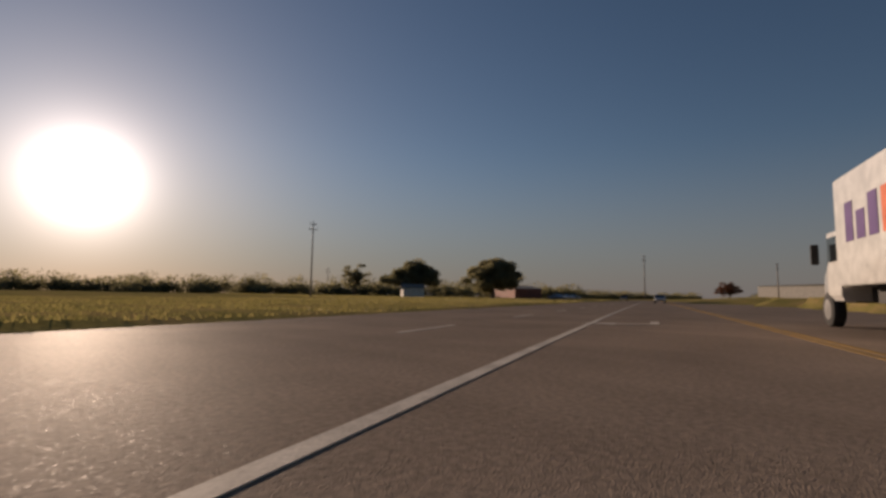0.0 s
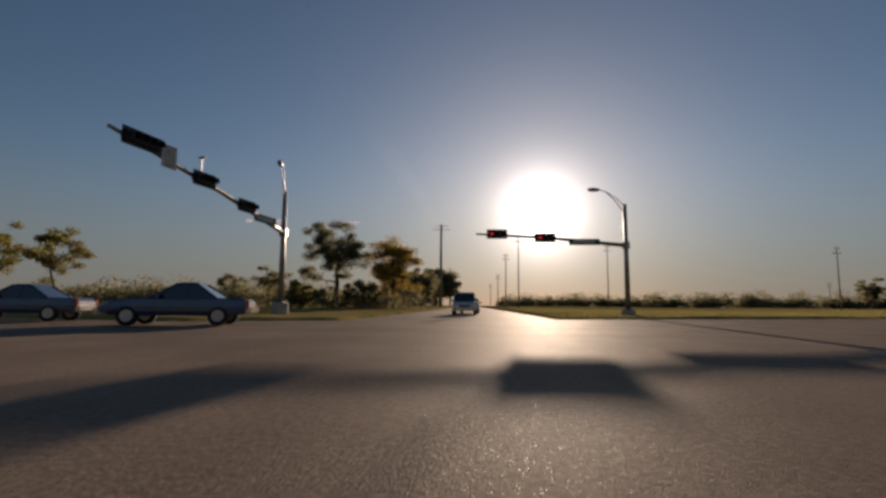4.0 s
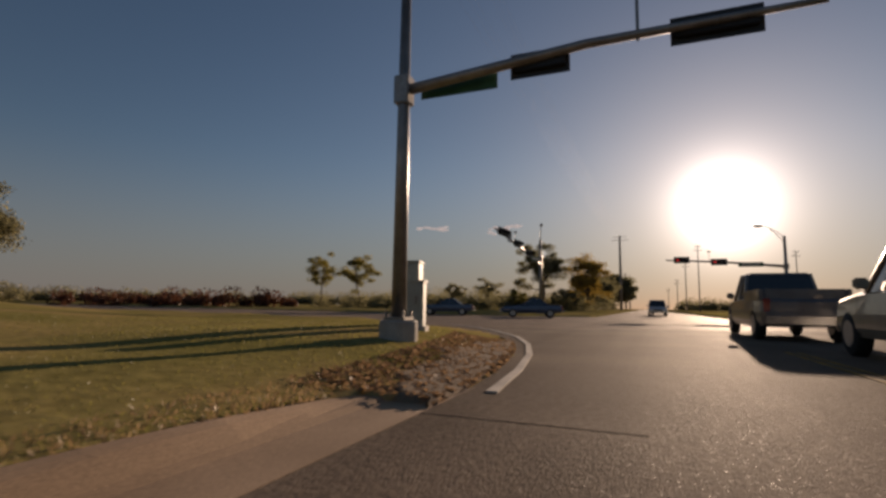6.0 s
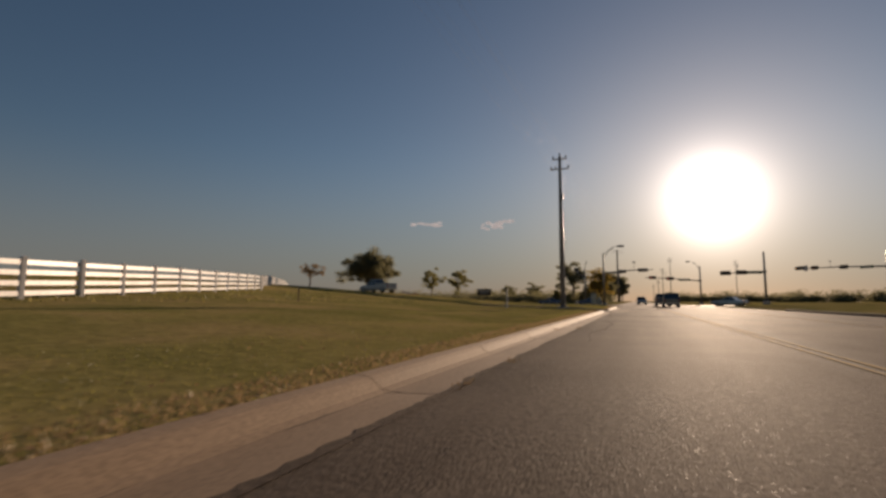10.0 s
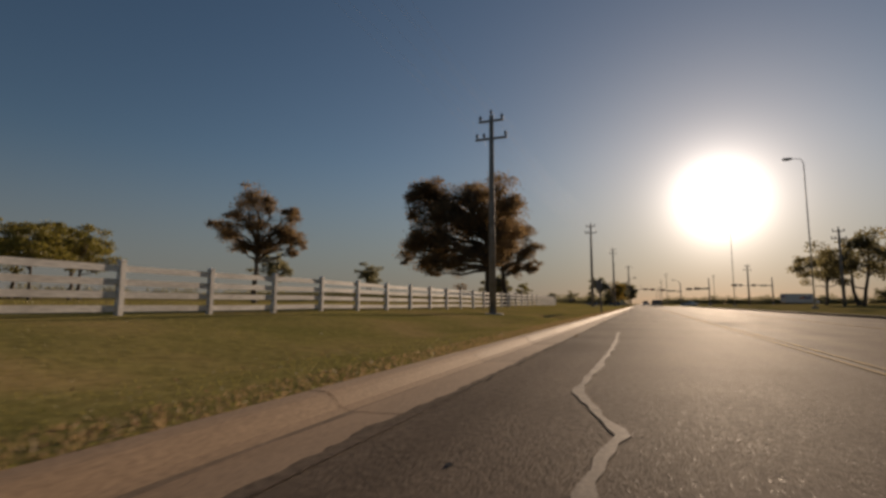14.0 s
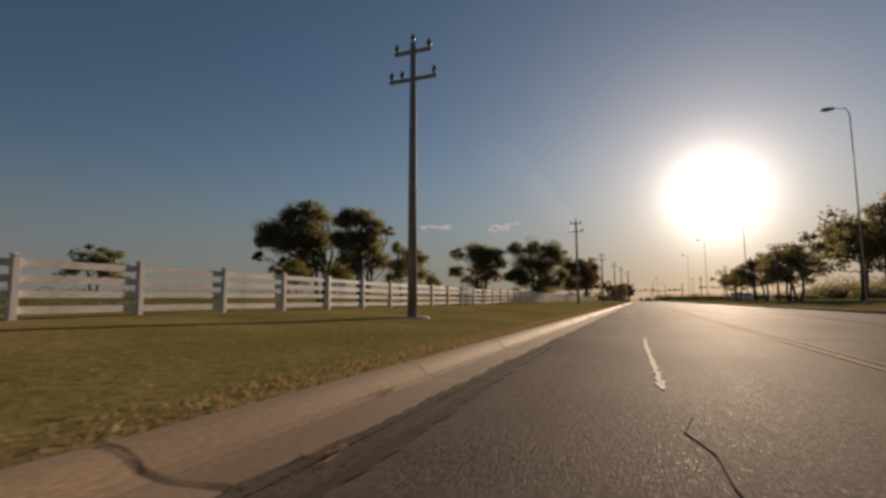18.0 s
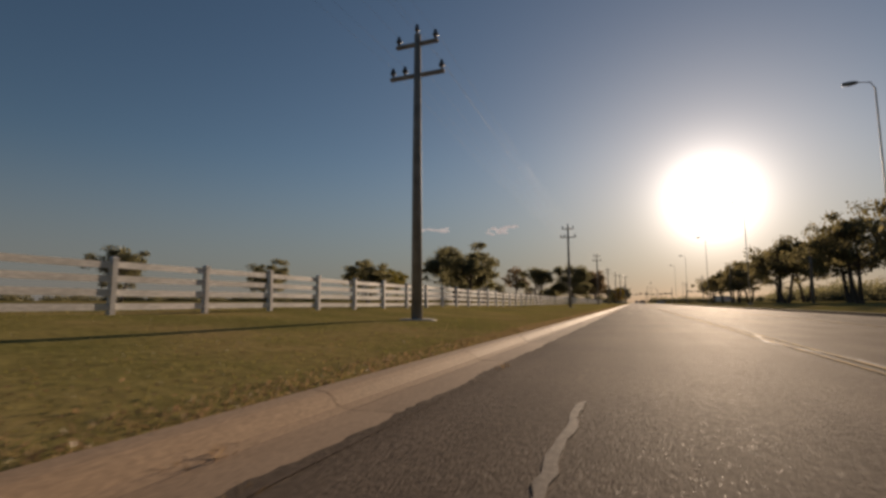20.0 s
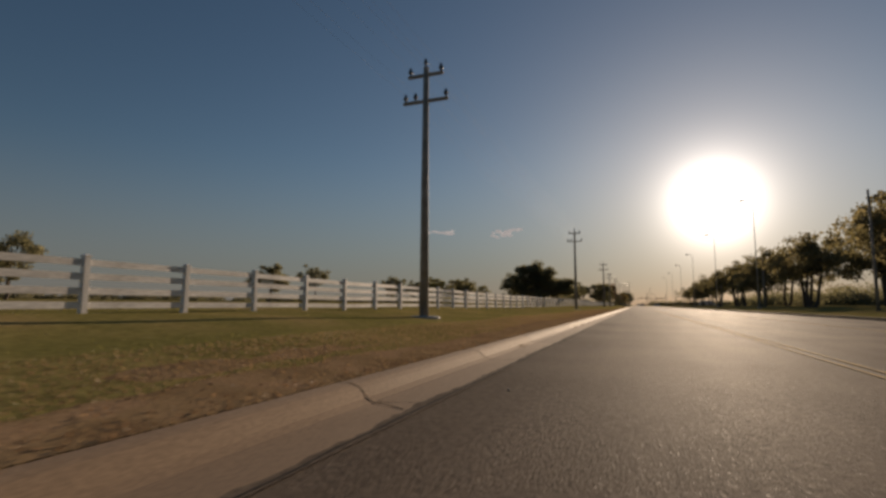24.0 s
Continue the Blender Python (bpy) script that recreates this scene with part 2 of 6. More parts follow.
M["concrete_pale"] = mat("concrete_pale", (0.46, 0.43, 0.38), (0.34, 0.31, 0.27), 0.85, 3, 60, 0.3, depth=0.006)
M["soil"] = mat("soil", (0.36, 0.265, 0.115), (0.22, 0.195, 0.066), 0.95, 0.3, 6.0, 0.2, c=(0.28, 0.23, 0.085), depth=0.05, spec=0.0)
M["drive"] = mat("drive", (0.25, 0.186, 0.128), (0.185, 0.136, 0.092), 0.92, 0.6, 40, 0.4, depth=0.01, spec=0.1)
M["grass"] = leafy("grass", (0.19, 0.185, 0.048), (0.25, 0.22, 0.065), (0.33, 0.265, 0.095), 0.55)
M["field_grass"] = leafy("field_grass", (0.2, 0.185, 0.06), (0.26, 0.225, 0.075), (0.32, 0.26, 0.1), 0.5)
M["litter"] = leafy("litter", (0.2, 0.125, 0.07), (0.31, 0.195, 0.105), (0.42, 0.28, 0.155), 0.45)
M["thatch"] = leafy("thatch", (0.24, 0.16, 0.08), (0.34, 0.23, 0.12), (0.44, 0.31, 0.165), 0.45)
M["dead_grass"] = mat("dead_grass", (0.4, 0.26, 0.15), (0.27, 0.175, 0.095), 0.95, 1.6, 30, 0.3, c=(0.34, 0.23, 0.125), depth=0.02, spec=0.0)
M["bark"] = mat("bark", (0.13, 0.1, 0.075), (0.07, 0.055, 0.042), 0.9, 8, 25, 0.7, depth=0.03)
# leaf_green, leaf_brown and leaf_olive are lightened in place of the lens's veil of glare
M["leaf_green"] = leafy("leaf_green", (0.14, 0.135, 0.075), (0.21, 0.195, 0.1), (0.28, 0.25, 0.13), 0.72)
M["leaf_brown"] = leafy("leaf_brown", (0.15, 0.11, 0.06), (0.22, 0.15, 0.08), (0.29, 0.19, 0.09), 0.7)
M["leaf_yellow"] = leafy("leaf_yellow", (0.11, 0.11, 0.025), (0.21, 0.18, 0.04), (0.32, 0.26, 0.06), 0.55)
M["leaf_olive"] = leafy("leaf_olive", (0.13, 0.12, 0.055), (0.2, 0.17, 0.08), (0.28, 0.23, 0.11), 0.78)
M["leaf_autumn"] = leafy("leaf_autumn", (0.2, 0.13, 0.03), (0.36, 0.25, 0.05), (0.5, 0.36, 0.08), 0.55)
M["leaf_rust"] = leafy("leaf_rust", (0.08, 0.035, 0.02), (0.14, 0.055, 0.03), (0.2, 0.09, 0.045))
M["vinyl"] = mat("vinyl", (0.78, 0.75, 0.72), (0.66, 0.63, 0.6), 0.34, 2.5, 30, 0.05, obj=True)
M["pole"] = mat("pole", (0.33, 0.29, 0.25), (0.23, 0.2, 0.17), 0.75, 3, 40, 0.25, depth=0.006)
M["steel"] = mat("steel", (0.36, 0.34, 0.32), (0.25, 0.23, 0.21), 0.42, 2, 40, 0.08, metal=0.7)
# steel made paler: the glare that washes out the lamp poles is in the colour
M["steel_in_glare"] = mat("steel_in_glare", (0.62, 0.6, 0.57), (0.5, 0.48, 0.45), 0.5, 2, 40, 0.08, metal=0.3)
M["dark"] = plain("dark", (0.018, 0.018, 0.018), 0.5)
M["cable"] = plain("cable", (0.27, 0.26, 0.25), 0.5, 0.9)
M["insulator"] = plain("insulator", (0.045, 0.045, 0.055), 0.3)
M["white_paint"] = mat("white_paint", (0.55, 0.5, 0.43), (0.38, 0.34, 0.29), 0.75, 2.2, 45, 0.25, depth=0.005, spec=0.2)
M["yellow_paint"] = mat("yellow_paint", (0.33, 0.2, 0.05), (0.2, 0.135, 0.06), 0.85, 2.2, 45, 0.25, depth=0.005, spec=0.05)
M["cabinet"] = mat("cabinet", (0.4, 0.42, 0.38), (0.32, 0.34, 0.3), 0.55, 2, 40, 0.04)
M["sign_white"] = plain("sign_white", (0.72, 0.7, 0.64), 0.5)
M["sign_green"] = plain("sign_green", (0.03, 0.13, 0.06), 0.45)
M["sign_dark"] = plain("sign_dark", (0.045, 0.028, 0.024), 0.5)
M["letter"] = plain("letter", (0.62, 0.58, 0.52), 0.5)
M["sign_back"] = plain("sign_back", (0.3, 0.29, 0.28), 0.4, 0.5)
M["red_lamp"] = plain("red_lamp", (0.7, 0.03, 0.03), 0.4, glow=0.55)
M["amber_lamp"] = plain("amber_lamp", (1.0, 0.4, 0.06), 0.4, glow=1.8)
M["amber_dim"] = plain("amber_dim", (0.5, 0.16, 0.05), 0.4, glow=0.3)
M["lens_off"] = plain("lens_off", (0.03, 0.025, 0.02), 0.25)
M["tyre"] = plain("tyre", (0.02, 0.02, 0.02), 0.85)
M["rim"] = plain("rim", (0.5, 0.5, 0.5), 0.3, 0.8)
M["chrome"] = plain("chrome", (0.55, 0.55, 0.55), 0.18, 1.0)
M["glass"] = plain("glass", (0.02, 0.024, 0.028), 0.06, coat=1.0)
M["tail"] = plain("tail", (0.35, 0.02, 0.015), 0.2, coat=1.0)
M["lamp_clear"] = plain("lamp_clear", (0.75, 0.75, 0.72), 0.12, coat=1.0)
for key, rgb in (("silver", (0.42, 0.42, 0.41)), ("white", (0.7, 0.69, 0.66)), ("blue", (0.05, 0.075, 0.14)), ("black", (0.022, 0.022, 0.025)), ("maroon", (0.12, 0.022, 0.022)), ("grey", (0.14, 0.14, 0.145)), ("tan", (0.32, 0.27, 0.2))):
    M["paint_" + key] = plain("paint_" + key, rgb, 0.3, 0.15, coat=0.8)
M["roof"] = mat("roof", (0.2, 0.19, 0.18), (0.14, 0.13, 0.12), 0.7, 2, 20, 0.2)
M["wall_pale"] = mat("wall_pale", (0.62, 0.58, 0.52), (0.5, 0.47, 0.42), 0.8, 1, 20, 0.1)
M["wall_red"] = mat("wall_red", (0.25, 0.09, 0.06), (0.18, 0.065, 0.045), 0.8, 1, 20, 0.1)
M["logo_purple"] = plain("logo_purple", (0.09, 0.035, 0.17), 0.4)
M["logo_orange"] = plain("logo_orange", (0.62, 0.13, 0.04), 0.4)
# self-glow stands in for the sunlight scattered in the clouds
M["cloud"] = plain("cloud", (0.42, 0.4, 0.4), 0.9, glow=0.75)


# mesh helpers --------------------------------------------------------------
def finish(bm, name, material, smooth=False):
    me = bpy.data.meshes.new(name)
    bm.normal_update()
    bm.to_mesh(me)
    bm.free()
    me.materials.append(material)
    if smooth:
        me.shade_smooth()
    return me


def part(name, bm, material, parent, label="", smooth=False):
    ob = new(name, finish(bm, name, material, smooth))
    ob.parent = parent
    return tagged(ob, label) if label else ob


def thing(name, at, label, category, group="", kind="", turn=0.0):
    ob = new(name)
    ob.empty_display_size = 0.3
    ob.matrix_basis = pose(*at, 0, 0, turn)
    return tagged(ob, label, category, group, kind)


def solid(name, bm, material, label, category, group="", kind="", smooth=False, at=None):
    ob = new(name, finish(bm, name, material, smooth))
    if at is not None:
        ob.location = at
    return tagged(ob, label, category, group, kind)


def box(bm, x0, y0, z0, x1, y1, z1, bevel=0.0, m=None):
    r = bmesh.ops.create_cube(bm, size=1.0)
    vs = r["verts"]
    bmesh.ops.scale(bm, vec=(x1 - x0, y1 - y0, z1 - z0), verts=vs)
    bmesh.ops.translate(bm, vec=((x0 + x1) / 2, (y0 + y1) / 2, (z0 + z1) / 2), verts=vs)
    if m is not None:
        bmesh.ops.transform(bm, matrix=m, verts=vs)
    if bevel:
        es = list({e for v in vs for e in v.link_edges})
        bmesh.ops.bevel(bm, geom=es, offset=bevel, segments=2, affect="EDGES")
    return bm


def tube(bm, pts, radii, seg=8, cap=True):
    """A tapering tube through points."""
    rings = []
    pts = [Vector(p) for p in pts]
    for i, p in enumerate(pts):
        d = (pts[min(i + 1, len(pts) - 1)] - pts[max(i - 1, 0)]).normalized()
        s = d.cross(Vector((0.31, 0.83, 0.12)) if abs(d.z) > 0.85 else Vector((0, 0, 1))).normalized()
        u = s.cross(d)
        r = radii[i] if hasattr(radii, "__len__") else radii
        rings.append([bm.verts.new(p + (s * math.cos(a) + u * math.sin(a)) * r) for a in (2 * math.pi * k / seg for k in range(seg))])
    for a, b in zip(rings, rings[1:]):
        for k in range(seg):
            bm.faces.new((a[k], a[(k + 1) % seg], b[(k + 1) % seg], b[k]))
    if cap:
        bm.faces.new(rings[0][::-1])
        bm.faces.new(rings[-1])
    return bm


def prism(bm, outline, y0, y1, axis="y"):
    """A closed outline in x and z pushed along y."""
    a = [bm.verts.new((x, y0, z)) for x, z in outline]
    b = [bm.verts.new((x, y1, z)) for x, z in outline]
    n = len(outline)
    for k in range(n):
        bm.faces.new((a[k], a[(k + 1) % n], b[(k + 1) % n], b[k]))
    bm.faces.new(a[::-1])
    bm.faces.new(b)
    bmesh.ops.recalc_face_normals(bm, faces=bm.faces)
    return bm


def loft(bm, rings, close=True):
    """A skin over rings of equally many points."""
    vs = [[bm.verts.new(p) for p in ring] for ring in rings]
    n = len(vs[0])
    for a, b in zip(vs, vs[1:]):
        for k in range(n if close else n - 1):
            bm.faces.new((a[k], a[(k + 1) % n], b[(k + 1) % n], b[k]))
    if close:
        bm.faces.new(vs[0][::-1])
        bm.faces.new(vs[-1])
    bmesh.ops.recalc_face_normals(bm, faces=bm.faces)
    return bm


def raw(name, verts, faces_per, material, smooth=False):
    """A mesh straight from arrays; every faces_per vertices make one face."""
    verts = np.asarray(verts, dtype=np.float32).reshape(-1, 3)
    n = len(verts)
    me = bpy.data.meshes.new(name)
    me.vertices.add(n)
    me.vertices.foreach_set("co", verts.ravel())
    me.loops.add(n)
    me.loops.foreach_set("vertex_index", np.arange(n, dtype=np.int32))
    k = n // faces_per
    me.polygons.add(k)
    me.polygons.foreach_set("loop_start", np.arange(0, n, faces_per, dtype=np.int32))
    me.polygons.foreach_set("loop_total", np.full(k, faces_per, dtype=np.int32))
    me.update(calc_edges=True)
    me.materials.append(material)
    return me


# ground --------------------------------------------------------------------
U = Vector((0.9205, 0.3907))
N = Vector((-0.3907, 0.9205))
LEG = Vector((0.24, 0.971))   # across the west leg of the cross road
N0, N1 = 36.0, 60.5          # the two kerbs of the cross road
XL, XB, XR = -1.47, -2.27, 11.2  # edge of the gutter, back of the kerb, far edge of the main road
FENCE_X = -10.5


def step(a, b, v):
    t = np.clip((v - a) / (b - a), 0, 1)
    return t * t * (3 - 2 * t)


def corner_x(y):
    """Edge of the asphalt where the main road rounds into the west leg."""
    d = np.clip(np.asarray(y, float) - 22.5, 0, 14.2)
    return XL - 0.02 * d - 0.02 * d * d - 0.04 * np.maximum(0, d - 7) ** 2


def terrain(x, y):
    """Height of the grass."""
    x, y = np.asarray(x, float), np.asarray(y, float)
    n = N.x * x + N.y * y
    corner = step(21.2, 23.4, y)
    s = np.maximum(0, XB * (1 - corner) + corner_x(y) * corner - x)
    west = 0.095 - 0.085 * corner + 0.15 * step(0, 3.0, s) + 0.25 * step(2.8, 7.2, s) * (1 - step(-34, -12, y)) + 0.08 * step(0.1, 1.6, s) * (1 - 0.8 * step(2.5, 9, s)) * step(22.0, 26.5, y)
    west_leg = LEG.x * (x + 6) + LEG.y * (y - 35.6)
    hill = step(-48, -18, y) * (1 - step(-16, -2, west_leg))
    west = west + hill * 0.07 * np.clip(s - 7, 0, 45) + (1 - hill) * 0.012 * np.clip(s - 12, 0, 90)
    # drain hollows beside the drives
    west = west - 0.55 * np.exp(-((x + 4.6) / 1.3) ** 2 - ((y + 134.6) / 3.0) ** 2)
    west = west - 0.22 * np.exp(-((x + 3.7) / 0.7) ** 2 - ((y + 96.2) / 1.3) ** 2)
    west = west - 0.36 * np.exp(-((x + 5.4) / 1.1) ** 2 - ((y + 4.4 + 0.3 * (x + 5.4)) / 1.2) ** 2)
    # shallow swales along the verge
    west = west - 0.13 * np.exp(-((x + 4.5) / 0.95) ** 2) * (step(-121, -115, y) * (1 - step(-104, -97, y)) + step(-34, -22, y) * (1 - step(-9, -5, y)))
    flat = step(-7, -0.5, west_leg) * step(27, 33, y)
    west = west * (1 - flat) + (0.05 + 0.12 * step(0, 3, s) + 0.004 * s) * flat
    east = 0.1 + 0.3 * step(XR + 0.3, XR + 9, x) + 0.012 * np.clip(x - XR - 9, 0, 60)
    north = 0.12 + 0.0 * west_leg + 0.004 * np.clip(n - N1, 0, 150)
    z = np.where(np.where(x < -9, west_leg > 23.5, n > N1), north, np.where(x < 6, west, east))
    und = 0.03 * np.sin(x * 0.9 + 1.3 * np.sin(y * 0.31)) * np.sin(y * 0.53) + 0.05 * np.sin(x * 0.11 + y * 0.07)
    return z + und * step(0.3, 3, np.minimum(s + np.maximum(0, x - XR) + np.maximum(0, n - N1) * 0.5, 9))


def drive_z(x):
    s = np.maximum(0, XL - np.asarray(x, float))
    return 0.22 * step(0.4, 8, s) + 0.03 * np.maximum(0, s - 10)


# drives that leave the main road: (south edge, north edge) at x = -6, slope, how far they reach, corner radius
DRIVES = [(-1.25, 1.5, 0.35, -46.0, 2.94), (-130.8, -127.7, -0.02, -9.5, 1.33)]


def flare(x, r):
    """How far a drive widens towards the road, with a corner of radius r."""
    return r * (1 - np.sqrt(1 - (np.clip(np.asarray(x, float) - (XL - r), 0, r * 0.999) / r) ** 2))


def near_drives(x, y, z):
    """The ground eases down to the drives and lies sunk below them."""
    for ys, yn, k, reach, r in DRIVES:
        off = y - k * (-6 - x)
        fl = flare(x, r)
        d = np.maximum(np.maximum(ys - fl - off, off - yn - fl), 0)
        d = np.maximum(d, np.maximum(reach - x, 0))
        z = np.where(x < XB + 0.5, z + (drive_z(x) + 0.09 - z) * (1 - step(0.6, 2.8, d)), z)
        z = np.where((x < XB + 0.5) & (d < 0.35), drive_z(x) - 0.2, z)
    return z


def ground_z(x, y):
    """Height of the sheet, sunk below the roads."""
    x, y = np.asarray(x, float), np.asarray(y, float)
    n = N.x * x + N.y * y
    z = near_drives(x, y, terrain(x, y))
    leg_n = LEG.x * (x + 6) + LEG.y * (y - 35.6)
    cross = np.where(x < -9, (leg_n > 0.1) & (leg_n < 23.6), (n > N0 - 0.1) & (n < N1 + 0.1))
    main = (x > np.where(y > 22.7, corner_x(y) + 0.05, XB + 0.1)) & (x < XR + 0.1) & (n < N0 + 1)
    leg = (x > -4.2) & (x < 6.6) & (n > N1 - 1)
    return np.where(cross | main | leg, -0.25, z)


gx = np.concatenate([[-2600, -1600, -900, -500, -300, -200, -150, -120], np.arange(-100, -30, 5.0), np.arange(-30, -13, 1.5), np.arange(-13, -2.4, 0.5), [-2.32, -2.15, -1.9, -1.6, -1.42, -1.38, 0, 6.5, 6.7, 11.1, 11.4], np.arange(12.2, 30, 1.5), np.arange(30, 100, 6.0), [110, 150, 200, 300, 500, 900, 1600, 2600]])
gy = np.concatenate([[-2600, -1600, -900, -600, -480, -420, -390], np.arange(-370, -140, 1.25), np.arange(-140, -112, 0.5), np.arange(-112, -12, 1.25), np.arange(-12, 18, 0.6), np.arange(18, 40, 0.4), np.arange(40, 100, 1.0), np.arange(100, 160, 5.0), [180, 220, 280, 360, 480, 700, 1100, 1800, 2600]])
GX, GY = np.meshgrid(gx, gy)
GZ = ground_z(GX, GY)
me = bpy.data.meshes.new("ground")
nx, ny = len(gx), len(gy)
idx = np.arange(nx * ny).reshape(ny, nx)
quads = np.stack([idx[:-1, :-1], idx[:-1, 1:], idx[1:, 1:], idx[1:, :-1]], -1).reshape(-1, 4)
me.from_pydata(np.stack([GX, GY, GZ], -1).reshape(-1, 3).tolist(), [], quads.tolist())
me.materials.append(M["soil"])
me.shade_smooth()
tagged(new("ground", me), "mown olive and straw coloured grass verge and fields", "ground", kind="structure")


def slab(name, pts, z, material, label, category, drop=0.3, kind="structure"):
    bm = bmesh.new()
    a = [bm.verts.new((x, y, z)) for x, y in pts]
    b = [bm.verts.new((x, y, z - drop)) for x, y in pts]
    n = len(pts)
    bm.faces.new(a)
    for k in range(n):
        bm.faces.new((a[k], b[k], b[(k + 1) % n], a[(k + 1) % n]))
    bmesh.ops.recalc_face_normals(bm, faces=bm.faces)
    return solid(name, bm, material, label, category, kind=kind)


def un(u, n):
    p = U * u + N * n
    return p.x, p.y


def on_n(x, n):
    return (n - N.x * x) / N.y


slab("main_road", [(XL, -1200), (XR, -1200), (XR, on_n(XR, N0 + 2)), (XL, on_n(XL, N0 + 2))], 0.0, M["asphalt"], "worn grey brown asphalt road with glinting stones", "road")
slab("cross_road", [un(8.5, N0), un(1200, N0), un(1200, N1), un(13.5, N1), (-14.0, 61.6), (-900, 280.6), (-900, 256.3), (-9.0, 36.3)], 0.004, M["asphalt_old"], "wide weathered asphalt cross road of the junction", "road")
slab("north_road", [(-4.0, on_n(-4, N1 - 1)), (6.5, on_n(6.5, N1 - 1)), (6.5, 1200), (-4.0, 1200)], 0.0, M["asphalt_old"], "narrow asphalt road beyond the junction", "road")


edge = [(float(corner_x(y)), float(y)) for y in np.arange(22.4, 37.0, 0.6)]
slab("road_corner", edge + [(-8.6, 39.0), (0.0, 39.0), (0.0, 22.4)], 0.0025, M["asphalt"], "rounded asphalt corner of the junction", "road")


# kerbs ---------------------------------------------------------------------
PROFILE = [(0.0, -0.2), (0.0, 0.003), (-0.24, -0.006), (-0.46, -0.009), (-0.53, 0.014), (-0.6, 0.077), (-0.645, 0.104), (-0.7, 0.114), (-0.79, 0.116), (-0.81, 0.105), (-0.81, -0.2)]


def kerb_run(path):
    """Kerb and gutter swept along a line on its gutter's edge; the kerb lies to the left of the way walked."""
    bm = bmesh.new()
    rings = []
    for i, p in enumerate(path):
        a, b = Vector(path[max(i - 1, 0)]), Vector(path[min(i + 1, len(path) - 1)])
        d = (b - a).normalized()
        left = Vector((-d.y, d.x))
        rings.append([(p[0] - left.x * ox, p[1] - left.y * ox, oz + float(drive_z(p[0]))) for ox, oz in PROFILE])
    return loft(bm, rings)


kerb = thing("kerb", (0, 0, 0), "tan concrete kerb and gutter with cracked joints", "kerb", kind="structure")
straight = finish(kerb_run([(XL, -0.5), (XL, 0.5)]), "kerb_segment", M["concrete"])
KERBED = [(-389.5, -132.2), (-126.3, -4.85), (10.5, 19.5)]
# joints that are cracked open; the rest lie at even steps of about 3.2 m between them
CRACKED = [(-389.5, -325.7, -323.0, -280.6, -277.3, -263.2, -260.4, -201.6, -180.1, -158.0, -138.0, -132.2), (-126.3, -78.1, -75.5, -21.6, -4.85), (10.5, 11.4, 14.1, 19.5)]
SEAMS = []
for marks in CRACKED:
    seams = []
    for a, b in zip(marks, marks[1:]):
        k = max(1, round((b - a) / 3.2))
        seams += [a + (b - a) * i / k for i in range(k)]
    seams.append(marks[-1])
    SEAMS += seams[1:-1]
    for a, b in zip(seams, seams[1:]):
        ob = new("kerb_segment", straight)
        ob.matrix_basis = pose(random.uniform(-0.004, 0.004), (a + b) / 2, random.uniform(-0.001, 0.001), 0, random.uniform(-0.04, 0.04), random.uniform(-0.05, 0.05)) @ Matrix.Diagonal((1, b - a - 0.007, 1, 1))
        ob.parent = kerb


# the kerb sinks into the ground before the corner
rings = []
for y, high in ((19.503, 1.0), (20.6, 1.0), (21.3, 0.85), (21.9, 0.55), (22.5, 0.2), (23.1, 0.05), (23.6, 0.0)):
    rings.append([(XL + ox, y, oz * high if oz > 0.02 else oz) for ox, oz in PROFILE])
ob = new("kerb_end", finish(loft(bmesh.new(), rings), "kerb_end", M["concrete"]))
ob.parent = kerb


def joint_mesh(seed, lo, hi, stray, fork=False):
    """A ragged dark crack that runs over the kerb from the grass to the asphalt."""
    rng = random.Random(seed)
    bm = bmesh.new()
    line = [(-0.81, 0.107), (-0.755, 0.117), (-0.7, 0.116), (-0.645, 0.106), (-0.6, 0.079), (-0.53, 0.016), (-0.46, -0.007), (-0.35, -0.006), (-0.24, -0.004), (-0.12, 0.0), (0.0, 0.005)]

    def run(pieces, y, drift):
        rows = []
        for ox, oz in pieces:
            y += rng.uniform(-stray, stray) + drift
            w = rng.uniform(lo, hi)
            rows.append((bm.verts.new((XL + ox, y - w, oz + 0.003)), bm.verts.new((XL + ox, y + w, oz + 0.003))))
        for a, b in zip(rows, rows[1:]):
            bm.faces.new((a[0], b[0], b[1], a[1]))

    run(line, 0.0, 0.0)
    if fork:
        run([(ox + 0.03, oz + 0.001) for ox, oz in line[6:10]], -0.02, -0.07)
    return finish(bm, "joint", M["joint"])


HAIRLINES = [joint_mesh(20 + k, 0.002, 0.005, 0.008) for k in range(4)]
OPEN = [joint_mesh(40 + k, 0.004, 0.012, 0.035, k % 2 == 0) for k in range(4)]
split = {y for marks in CRACKED for y in marks}
for k, y in enumerate(SEAMS + [8.7]):
    ob = new("joint", (OPEN if y in split or y == 8.7 else HAIRLINES)[k % 4])
    ob.location.y = y
    ob.parent = kerb


def arc(cx, cy, r, a0, a1, n=10):
    return [(cx + r * math.cos(radians(a0 + (a1 - a0) * k / n)), cy + r * math.sin(radians(a0 + (a1 - a0) * k / n))) for k in range(n + 1)]


